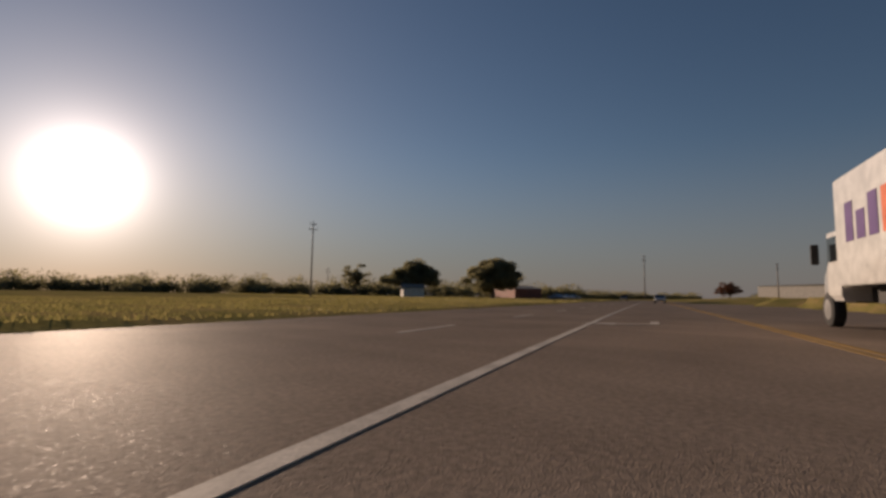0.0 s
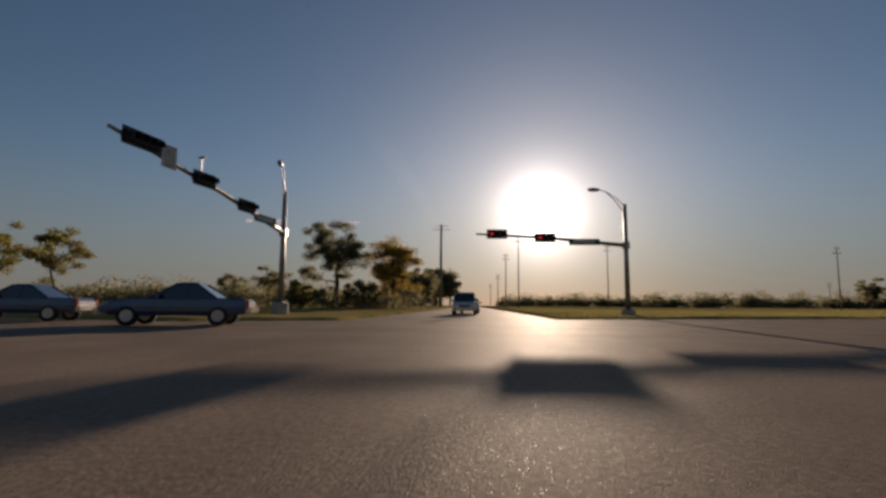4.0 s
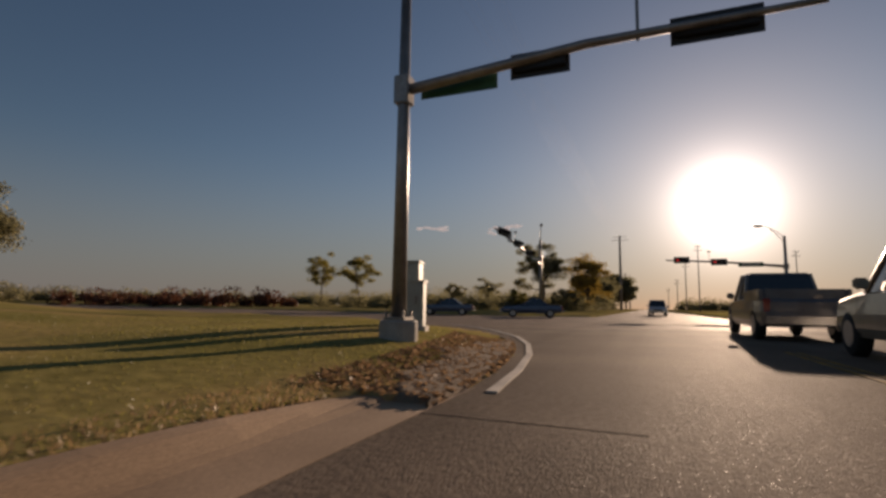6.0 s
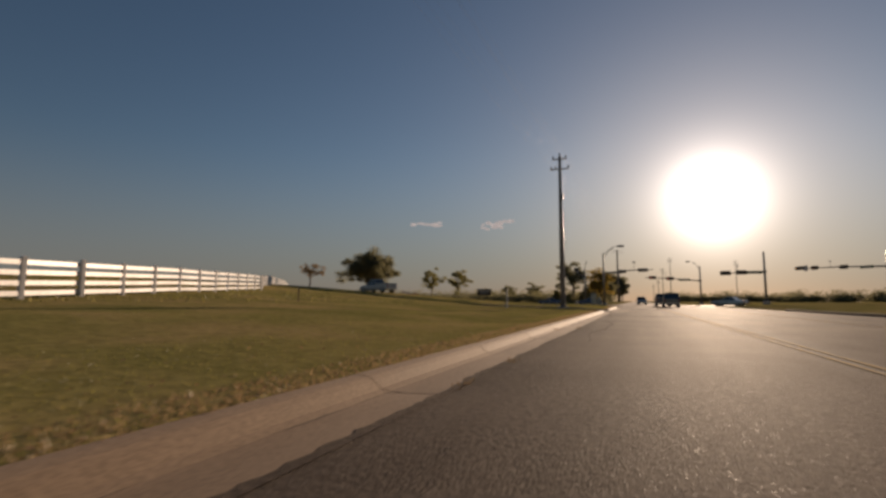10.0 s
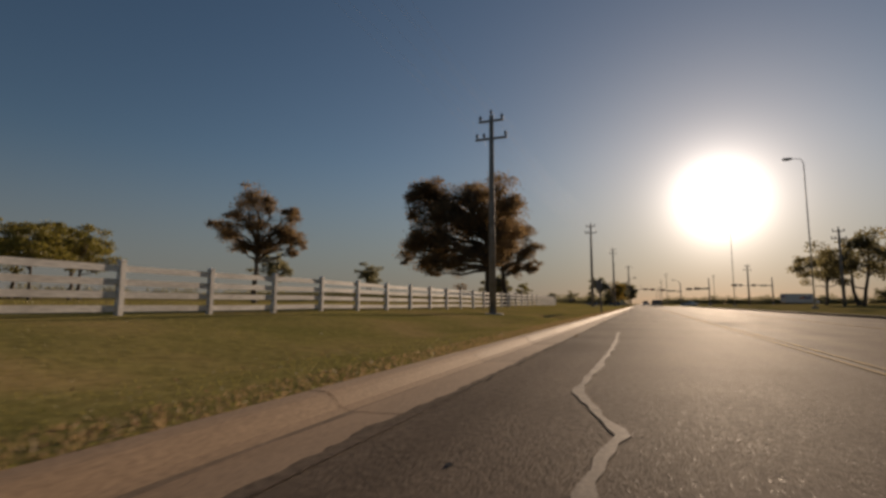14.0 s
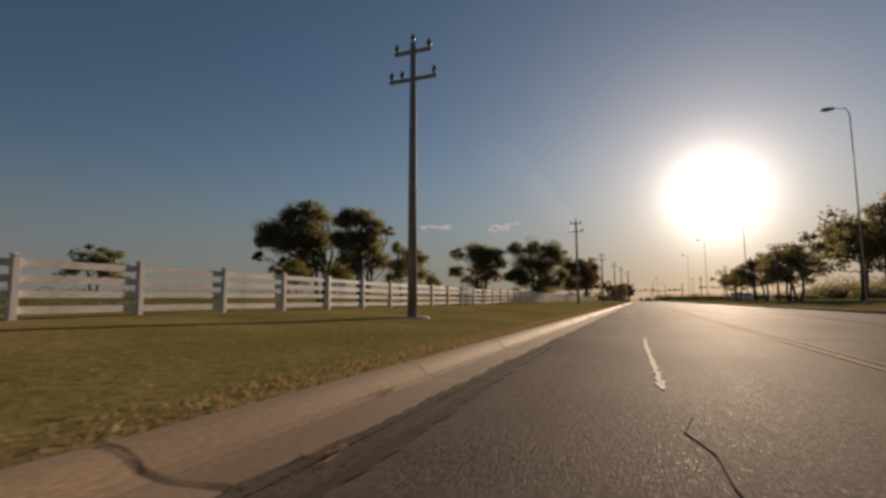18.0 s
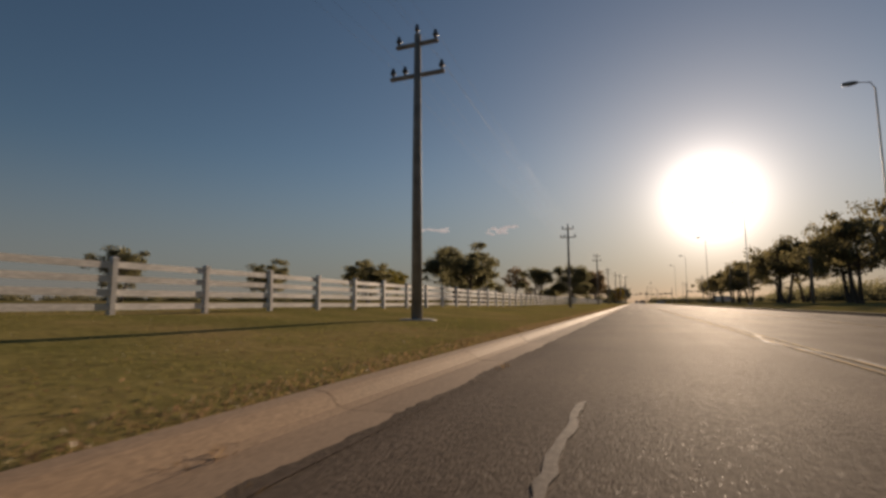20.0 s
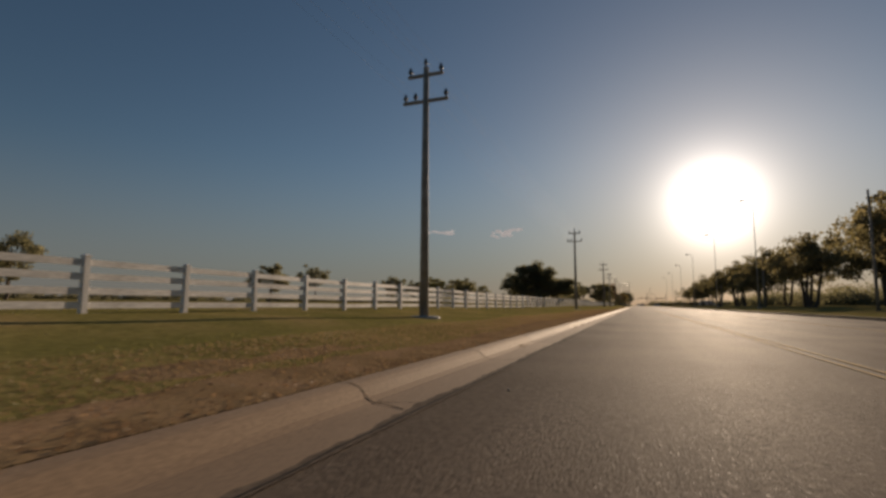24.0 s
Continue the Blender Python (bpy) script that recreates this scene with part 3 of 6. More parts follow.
RETURNS = [
    [(-14.0, 1.55), (-9.0, -0.2)] + arc(-4.41, -4.75, 2.94, 98, 2, 10) + [(XL, -4.85)],
    [(XL, 10.5), (XL, 4.4)] + arc(-4.41, 3.88, 2.94, -2, -80, 10) + [(-9.0, 2.55), (-14.0, 4.3)],
    [(-9.5, -130.8)] + arc(-2.8, -132.13, 1.33, 92, 3, 8) + [(XL, -132.2)],
    [(XL, -126.3)] + arc(-2.8, -126.37, 1.33, -3, -92, 8) + [(-9.5, -127.7)],
]
for path in RETURNS:
    ob = new("kerb_return", finish(kerb_run(path[::-1]), "kerb_return", M["concrete"]))
    ob.parent = kerb


def drive_surface(i):
    ys, yn, k, reach, r = DRIVES[i]
    bm = bmesh.new()
    rows = []
    for x in list(np.arange(XL, -10, -0.5)) + list(np.arange(-10, reach - 1, -2.0)):
        fl = float(flare(x, r))
        c = k * (-6 - x)
        rows.append([bm.verts.new((x, ys - fl - 0.1 + c + (yn - ys + 2 * fl + 0.2) * j / 8, float(drive_z(x)) + 0.012)) for j in range(9)])
    for a, b in zip(rows, rows[1:]):
        for j in range(8):
            bm.faces.new((a[j], a[j + 1], b[j + 1], b[j]))
    r = bmesh.ops.extrude_face_region(bm, geom=list(bm.faces))
    bmesh.ops.translate(bm, vec=(0, 0, -0.15), verts=[g for g in r["geom"] if isinstance(g, bmesh.types.BMVert)])
    bmesh.ops.recalc_face_normals(bm, faces=bm.faces)
    return bm


solid("driveway", drive_surface(0), M["drive"], "dusty tan gravel and concrete driveway apron", "driveway", kind="structure")
solid("driveway", drive_surface(1), M["asphalt_old"], "worn asphalt side entrance beside the road", "driveway", kind="structure")

far_kerb = thing("kerb", (0, 0, 0), "pale concrete kerb on the far side of the road", "kerb", kind="structure")
for k in range(36):
    ob = new("kerb_segment", finish(box(bmesh.new(), XR - 0.02, -390, -0.2, XR + 0.2, -379.02, 0.15, 0.02), "kerb_segment", M["concrete"]) if k == 0 else far_mesh)
    far_mesh = ob.data
    ob.location.y = 11.0 * k
    ob.parent = far_kerb


# road markings ---------------------------------------------------------------
def strip(bm, pts, width, z=0.008):
    """A flat painted band with thickness along a line."""
    rings = []
    for i, p in enumerate(pts):
        a, b = Vector(pts[max(i - 1, 0)]), Vector(pts[min(i + 1, len(pts) - 1)])
        d = (b - a).normalized()
        s = Vector((-d.y, d.x)) * ((width[i] if hasattr(width, "__len__") else width) / 2)
        rings.append([(p[0] + s.x, p[1] + s.y, z - 0.02), (p[0] + s.x, p[1] + s.y, z), (p[0] - s.x, p[1] - s.y, z), (p[0] - s.x, p[1] - s.y, z - 0.02)])
    return loft(bm, rings)


def marking(pts, width, material, label, z=0.008, name="lane_line", kind="structure"):
    return solid(name, strip(bmesh.new(), pts, width, z), material, label, "road marking", kind=kind)


for x in (2.35, 2.54):
    marking([(x, -1000), (x, -200), (x, 0), (x, 30)], 0.075, M["yellow_paint"], "faded yellow double centre line on asphalt")
for x in (6.7,):
    marking([(x, -600), (x, 30)], 0.075, M["yellow_paint"], "faded yellow line of the far lanes")
marking([un(52.6, 52.0), un(80, 52.2), un(400, 52.5)], 0.15, M["white_paint"], "worn white lane line of the cross road", 0.012)
for d in (0, 0.22):
    marking([un(55.5, 47.5 + d), un(90, 47.6 + d), un(500, 47.6 + d)], 0.1, M["yellow_paint"], "yellow double line of the cross road", 0.012)
marking([un(54.3, 47.8), un(53.0, 49.8), un(52.5, 51.9), un(52.5, 53.5), un(52.8, 55.9)], 0.6, M["white_paint"], "broad white stop bar across the turn lane", 0.016)
for k in range(12):
    marking([un(65 + 9 * k, 55.1), un(68 + 9 * k, 55.1)], 0.12, M["white_paint"], "short white dash between the lanes", 0.012)
marking([(-1.25, 23.4), (-1.4, 25.0), (-1.7, 27.0), (-2.2, 29.2), (-3.0, 31.6), (-4.2, 34.0), (-5.6, 36.4), (-7.6, 38.8)], 0.1, M["white_paint"], "white edge line bending round the corner", 0.018)


def turn_arrow():
    bm = bmesh.new()
    o = [(0, 0), (0.16, 0), (0.16, 1.5), (0.75, 1.9), (0.75, 1.62), (1.35, 2.05), (0.75, 2.5), (0.75, 2.2), (0.0, 1.72)]
    a = [bm.verts.new((x, y, 0.012)) for x, y in o]
    b = [bm.verts.new((x, y, -0.01)) for x, y in o]
    bm.faces.new(a)
    for k in range(len(o)):
        bm.faces.new((a[k], b[k], b[(k + 1) % len(o)], a[(k + 1) % len(o)]))
    bmesh.ops.recalc_face_normals(bm, faces=bm.faces)
    return bm


arrow = solid("turn_arrow", turn_arrow(), M["white_paint"], "white turn arrow painted on the asphalt lane", "road marking", kind="structure")
arrow.matrix_basis = pose(*un(73.5, 50.3), 0.004, 0, 0, 113) @ Matrix.Diagonal((1.55, 1.05, 1, 1))

# sealed cracks: centre line, how it wanders and its width
random.seed(5)


def crack(x, y0, y1, wander, width, material, label, name="crack_seal", drift=0.0):
    n = max(4, int(abs(y1 - y0) / 0.35))
    ph = random.uniform(0, 6)
    pts, ws = [], []
    for i in range(n + 1):
        t = i / n
        y = y0 + (y1 - y0) * t
        pts.append((x + drift * (t - 0.5) + wander * (math.sin(t * 7 + ph) * 0.6 + math.sin(t * 17 + 2 * ph) * 0.3) + random.uniform(-0.025, 0.025), y))
        ws.append(width * random.uniform(0.55, 1.25) * (0.35 if i in (0, n) else 1))
    return solid(name, strip(bmesh.new(), pts, ws, 0.007), material, label, "crack seal", kind="structure")


for x, y0, y1, w, wd, m in [(-0.17, -86.7, -81.7, 0.22, 0.0825, "seal"), (-0.28, -212.5, -207.6, 0.2, 0.09, "seal"), (2.52, -242, -228.3, 0.3, 0.09, "seal"), (-0.94, -77.5, -64.9, 0.25, 0.0165, "tar"), (-0.24, -72.5, -67.6, 0.1, 0.0225, "tar"), (-0.84, -31.5, -21.7, 0.2, 0.015, "tar"), (0.29, -201.7, -199.6, 0.12, 0.0135, "tar"), (1.68, -251.5, -248, 0.15, 0.0225, "tar"), (-0.42, -286.5, -280.2, 0.15, 0.015, "tar"), (-0.14, -332.5, -326.5, 0.2, 0.0165, "tar")]:
    crack(x, y0, y1, w, wd, M[m], "winding sealed crack in the asphalt lane")


def winding(bends, lo, hi, material="seal", label="winding sealed crack in the asphalt lane", name="crack_seal"):
    """A band poured along a bent line, its width uneven."""
    pts, ws = [], []
    for i, (a, b) in enumerate(zip(bends, bends[1:])):
        n = max(3, int(math.dist(a, b) / 0.14))
        for k in range(n):
            t = k / n
            t = t * t * (3 - 2 * t) * 0.5 + t * 0.5
            pts.append((a[0] + (b[0] - a[0]) * t + random.uniform(-0.018, 0.018), a[1] + (b[1] - a[1]) * k / n))
            ws.append(random.uniform(lo * 0.7, hi))
    ws[0] = ws[-1] = lo * 0.4
    solid(name, strip(bmesh.new(), pts, ws, 0.007), M[material], label, "crack seal", kind="structure")


winding([(1.1, -87.1), (1.26, -88.1), (1.48, -89), (1.49, -90.7), (1.22, -91.8)], 0.0188, 0.0375)
winding([(0.93, -91.9), (1.01, -92.8), (1.01, -94), (0.91, -95.2), (0.69, -95.8), (0.55, -96.2), (0.57, -96.7), (0.35, -97.2), (0.21, -98.2)], 0.03, 0.0638)
winding([(-0.59, -105.9), (-0.49, -110), (-0.5, -113.5), (-0.55, -115.3), (-0.38, -115.9), (-0.14, -116.7), (-0.22, -117.2), (-0.25, -118)], 0.06, 0.112)
winding([(-0.52, -134.8), (-0.33, -136.2), (-0.35, -137), (-0.42, -137.8), (-0.55, -138.8)], 0.0525, 0.105)
winding([(-0.45, -147.8), (-0.34, -152.8), (-0.32, -155.4), (-0.43, -157.3), (-0.5, -158.9), (-0.55, -159.7)], 0.0525, 0.105)
winding([(-0.55, -168.4), (-0.5, -171.9), (-0.69, -174.7), (-0.69, -176.4), (-0.45, -178.2), (-0.3, -179), (-0.32, -179.9), (-0.35, -180.8)], 0.06, 0.12)
winding([(0.08, -192.5), (0.1, -195.9), (0.13, -197.3), (0.15, -198.2), (0.15, -198.8)], 0.0525, 0.09)
winding([(-0.84, -244.6), (-0.55, -246.6), (-0.32, -248.3), (-0.36, -249.5), (-0.03, -250.2), (0.06, -250.8), (0.1, -251.5), (0.11, -252.1)], 0.0525, 0.075)
winding([(0.15, -243.5), (0.81, -244.3), (0.89, -246.2), (0.87, -248), (1.06, -248.5), (1.24, -249.3), (1.25, -250)], 0.0375, 0.0675)
winding([(-0.39, -240), (-0.39, -242.8), (-0.49, -244.5)], 0.0525, 0.075)
# a dark stain that runs out of the gutter
winding([(-1.36, -195), (-1.33, -197.1), (-1.26, -199.2), (-1.2, -200.6), (-1.18, -201.7), (-1.16, -203.1)], 0.07, 0.12, "oil", "dark damp streak along the edge of the lane", "damp_streak")
for y0, y1, wd in [(-30, -22, 0.03), (-64, -52, 0.025), (-84, -70, 0.05), (-100, -88, 0.035), (-116, -104, 0.025), (-150, -138, 0.03), (-172, -158, 0.04), (-192, -186, 0.04), (-232, -214, 0.03), (-268, -244, 0.045), (-300, -282, 0.03), (-332, -308, 0.045)]:
    crack(XL + 0.02, y0, y1, 0.02, wd * 0.5, M["tar"], "ragged dark crack where asphalt meets the gutter")
for y in (-14.5, 2.0, 8.2):
    solid("road_joint", strip(bmesh.new(), [(XL + 0.05, y), (0.3, y + 0.1), (2.2, y - 0.1)], [0.03, 0.05, 0.03], 0.006), M["tar"], "dark transverse joint in the asphalt", "crack", kind="structure")


def ragged_edge(y0, y1, seed):
    """Crumbled edge of the asphalt that overlaps the gutter."""
    rng = np.random.default_rng(seed)
    ys = np.arange(y0, y1, 0.09)
    n = len(ys)
    reach = 0.03 + 0.045 * (1 + np.sin(ys * 0.23 + seed) * np.sin(ys * 0.071)) * 0.6 + 0.035 * np.sin(ys * 2.3) * np.sin(ys * 0.9) + rng.uniform(-0.03, 0.03, n)
    bm = bmesh.new()
    rows = [[bm.verts.new((XL + 0.05, y, 0.0065)), bm.verts.new((XL - r * 0.6, y, 0.006)), bm.verts.new((XL - r, y, -0.006))] for y, r in zip(ys.tolist(), np.maximum(reach, 0.01).tolist())]
    for a, b in zip(rows, rows[1:]):
        for k in range(2):
            bm.faces.new((a[k], b[k], b[k + 1], a[k + 1]))
    bmesh.ops.recalc_face_normals(bm, faces=bm.faces)
    solid("asphalt_edge", bm, M["asphalt"], "crumbled edge of the asphalt over the gutter", "road edge", kind="structure")


for k, (lo, hi) in enumerate(KERBED):
    ragged_edge(lo, hi, 31 + k)


# sand washed out of the drives over the edge of the lane
for y0, y1, reach, seed in ((-7.0, 6.0, 1.7, 21), (-134.5, -124.5, 0.85, 22)):
    rng = random.Random(seed)
    bm = bmesh.new()
    rows = []
    for j in range(61):
        t = j / 60
        far = XL + 0.06 + reach * math.sin(math.pi * t) ** 0.6 * (0.75 + 0.2 * math.sin(t * 13 + seed) + rng.uniform(-0.04, 0.04))
        y = y0 + (y1 - y0) * t
        rows.append([bm.verts.new((XL + 0.02 + (far - XL) * f, y, 0.0075 if f < 1 else 0.0035)) for f in (0.0, 0.5, 0.9, 1.0)])
    for a, b in zip(rows, rows[1:]):
        for k in range(3):
            bm.faces.new((a[k], a[k + 1], b[k + 1], b[k]))
    solid("washed_sand", bm, M["silt"], "thin tan sand washed over the lane's edge", "sand", kind="structure", smooth=True)

# silt lying in the gutter
random.seed(8)
for lo, hi in KERBED:
    n = int((hi - lo) / 0.5)
    pts = [(XL - 0.44 + 0.04 * math.sin(i * 0.21) + random.uniform(-0.03, 0.03), lo + 0.1 + (hi - lo - 0.2) * i / n) for i in range(n + 1)]
    ws = [max(0.004, 0.03 + 0.08 * math.sin(i * 0.13) * math.sin(i * 0.031 + 1) + random.uniform(-0.04, 0.04)) for i in range(n + 1)]
    solid("gutter_silt", strip(bmesh.new(), pts, ws, -0.0085), M["silt"], "brown silt lying along the concrete gutter", "dirt", kind="structure")


# fence -----------------------------------------------------------------------
FENCE = [(-64, 40.5), (-56, 26.0), (-38, 2.5), (-28.5, -8.5), (-22, -20), (-16.5, -31), (-13.2, -39.5), (-11.5, -47), (-10.7, -56), (FENCE_X, -66), (FENCE_X, -120), (FENCE_X + 0.1, -200), (FENCE_X + 0.4, -240), (FENCE_X, -300), (FENCE_X, -392)]


def along(line, gap):
    """Points at even steps along a line."""
    out, rest = [], 0.0
    for a, b in zip(line, line[1:]):
        a, b = Vector(a), Vector(b)
        n = (b - a).length
        d = rest
        while d < n:
            out.append(a + (b - a) * (d / n))
            d += gap
        rest = d - n
    return out


def post_mesh():
    bm = box(bmesh.new(), -0.064, -0.064, -0.3, 0.064, 0.064, 1.16, 0.008)
    ring = lambda r, z: [(-r, -r, z), (r, -r, z), (r, r, z), (-r, r, z)]
    loft(bm, [ring(0.076, 1.16), ring(0.076, 1.185), ring(0.01, 1.22)])
    return finish(bm, "post", M["vinyl"])


def rail_mesh():
    bm = box(bmesh.new(), -0.019, 0.0, -0.07, 0.019, 1.0, 0.07, 0.0)
    return finish(bm, "rail", M["vinyl"])


POST, RAIL = post_mesh(), rail_mesh()


def build_fence(line, label, gap=2.44, drop=0.0):
    root = thing("fence", (0, 0, 0), label, "fence")
    pts = along(line, gap)
    zs = [float(terrain(p.x, p.y)) + drop for p in pts]
    for p, z in zip(pts, zs):
        ob = new("post", POST)
        ob.parent = root
        ob.matrix_basis = pose(p.x, p.y, z, random.uniform(-0.8, 0.8), random.uniform(-0.8, 0.8), random.uniform(-2, 2))
    for k in range(0, len(pts) - 1, 2):
        j = min(k + 2, len(pts) - 1)
        a, b = Vector((*pts[k], zs[k])), Vector((*pts[j], zs[j]))
        d = b - a
        for h in (0.17, 0.46, 0.75, 1.04):
            ob = new("rail", RAIL)
            ob.parent = root
            q = d.to_track_quat("Y", "Z").to_matrix().to_4x4()
            ob.matrix_basis = Matrix.Translation(a + Vector((0, 0, h + random.uniform(-0.008, 0.008)))) @ q @ Matrix.Diagonal((1, d.length, 1, 1))
    return root


build_fence(FENCE, "long white four-rail vinyl ranch fence along the verge")


# poles and wires ----------------------------------------------------------------
def utility_pole(x, y, top, label, base=None, arms=True, r0=0.2, collar=True, spread=0.82, can=False):
    z = float(terrain(x, y)) if base is None else base
    root = thing("utility_pole", (x, y, z), label, "utility pole", "poles along the road")
    h = top - z
    part("shaft", tube(bmesh.new(), [(0, 0, -0.3), (0, 0, h * 0.5), (0.02, 0, h)], [r0, r0 * 0.82, r0 * 0.6], 14), M["pole"], root, smooth=True)
    if collar:
        bm = tube(bmesh.new(), [(0, 0, -0.2), (0, 0, 0.01), (0, 0, 0.04)], [0.56, 0.52, 0.42], 20)
        part("footing", bm, M["concrete_pale"], root, "pale concrete collar", True)
    if arms:
        for dz, sp in ((0.28, spread * 0.78), (1.2, spread)):
            part("crossarm", box(bmesh.new(), -sp, -0.05, h - dz - 0.05, sp, 0.05, h - dz + 0.05, 0.01), M["pole"], root)
            for sx in (-sp + 0.08, -sp * 0.45, sp - 0.08) if dz > 1 else (-sp + 0.08, sp - 0.08):
                bm = bmesh.new()
                zz = h - dz + 0.06
                tube(bm, [(sx, 0, zz), (sx, 0, zz + 0.08), (sx, 0, zz + 0.09), (sx, 0, zz + 0.16), (sx, 0, zz + 0.17), (sx, 0, zz + 0.26)], [0.03, 0.03, 0.08, 0.075, 0.055, 0.04], 10)
                part("insulator", bm, M["insulator"], root, smooth=True)
        part("insulator", tube(bmesh.new(), [(0, 0, h), (0, 0, h + 0.12), (0, 0, h + 0.13), (0, 0, h + 0.3)], [0.03, 0.03, 0.07, 0.04], 10), M["insulator"], root, smooth=True)
    if can:
        part("transformer", tube(bmesh.new(), [(0.16, -0.22, h * 0.7), (0.16, -0.22, h * 0.7 + 0.05), (0.16, -0.22, h * 0.7 + 0.5), (0.16, -0.22, h * 0.7 + 0.56)], [0.1, 0.14, 0.14, 0.08], 12), M["steel"], root, "small grey metal can", True)
        part("guard_pipe", tube(bmesh.new(), [(0.24, -0.12, 0), (0.22, -0.1, h * 0.62)], 0.035, 8), M["vinyl"], root, "pale riser pipe", True)
    return root


MAIN = [(-5.88, 3.0, 13.68), (-6.25, -48.3, 11.78), (-6.7, -96.4, 10.18), (-6.45, -143.9, 9.98), (-6.4, -189.4, 8.98), (-5.4, -231.8, 8.28), (-6.3, -268.8, 9.13), (-6.4, -311.7, 8.78), (-6.2, -358.0, 9.08)]
for i, (x, y, top) in enumerate(MAIN):
    utility_pole(x, y, top, "tall weathered grey pole with two crossarms beside the kerb", can=i == 0, r0=(0.21, 0.2, 0.18)[i] if i < 3 else 0.155)
FARPOLES = [(-6.0, 165, 21.0), (-8.0, 262, 17.0), (-8.5, 350, 15.0)]
for x, y, top in FARPOLES:
    utility_pole(x, y, top, "distant tall grey pole with two crossarms beyond the junction", collar=False, spread=2.1, r0=0.42)
for x, y, top in [(22.5, 10, 9.5), (23, -45, 10), (23, -100, 10), (23.5, -160, 10), (23, -215, 10), (23, -270, 10.5)]:
    utility_pole(x, y, top, "hazy utility pole on the far side of the road", collar=False)
for x, y, top in [(75.0, 144.5, 12.9), (33.5, 158.8, 15.0), (11.6, 146.0, 15.5), (9.6, 156, 12.6), (150, 120, 11), (165, 96, 9), (9.5, 190, 10), (9.8, 260, 10), (118, 210, 9)]:
    utility_pole(x, y, top, "lone slim pole standing in the grass field", collar=False, arms=top > 8, spread=0.8, r0=0.15)


def wire(line, radius, label):
    """One sagging cable from pole to pole."""
    pts = []
    for a, b in zip(line, line[1:]):
        for k in range(10):
            t = k / 10
            p = Vector(a).lerp(Vector(b), t)
            p.z -= 4 * t * (1 - t) * (Vector(b) - Vector(a)).length * 0.011
            pts.append(p)
    pts.append(Vector(line[-1]))
    return solid("overhead_wire", tube(bmesh.new(), pts, radius, 4), M["cable"], label, "cable", "wires between the poles", smooth=True)


LINE = [FARPOLES[1], FARPOLES[0]] + MAIN
for dx, dz in ((-0.56, 0.03), (0.56, 0.03), (-0.74, -0.9), (0.74, -0.9), (-0.37, -0.9), (0, 0.28)):
    wire([(x + dx, y, t + dz) for x, y, t in LINE], 0.0024, "thin sagging overhead power cable")


# traffic signals -------------------------------------------------------------------
def lens_disc(bm, x, z, r, y):
    tube(bm, [(x, y, z), (x, y - 0.03, z), (x, y - 0.045, z)], [r, r * 0.95, r * 0.5], 16)
    return bm


def signal_head(parent, at, turn, lit=None, arrow_lit=False, n=3):
    """A horizontal head of three lamps on a back plate, facing -y before it is turned."""
    w = 0.38 * n + 0.16
    plate = part("signal_head", box(bmesh.new(), -w / 2 - 0.1, 0.02, -0.34, w / 2 + 0.1, 0.04, 0.34, 0.006), M["dark"], parent, "black signal back plate")
    plate.matrix_basis = pose(*at, 0, 0, turn)
    part("housing", box(bmesh.new(), -w / 2, -0.12, -0.19, w / 2, 0.2, 0.19, 0.03), M["dark"], plate)
    for k in range(n):
        x = (k - (n - 1) / 2) * 0.38
        on = lit == k
        if on and arrow_lit:
            bm = bmesh.new()
            for sgn in (1, -1):
                box(bm, -0.11, -0.15, -0.02, 0.05, -0.13, 0.02, 0, Matrix.Translation((x, 0, 0)) @ Matrix.Translation((-0.1, 0, 0)) @ Matrix.Rotation(radians(40 * sgn), 4, "Y") @ Matrix.Translation((0.1, 0, 0)))
            box(bm, x - 0.1, -0.15, -0.02, x + 0.12, -0.13, 0.02)
            part("lens", bm, M["amber_lamp"], plate, "lit amber arrow")
        else:
            part("lens", lens_disc(bmesh.new(), x, 0, 0.11, -0.12), M["red_lamp" if k == 0 else "amber_dim"] if on else M["lens_off"], plate, ("lit red lamp" if k == 0 else "dim amber lamp") if on else "", True)
        bm = bmesh.new()
        loft(bm, [[(x + 0.165 * math.cos(a), y, 0.165 * math.sin(a)) for a in (radians(-20 + 220 * j / 10) for j in range(11))] for y in (-0.12, -0.36)], close=False)
        part("visor", bm, M["dark"], plate)
    return plate


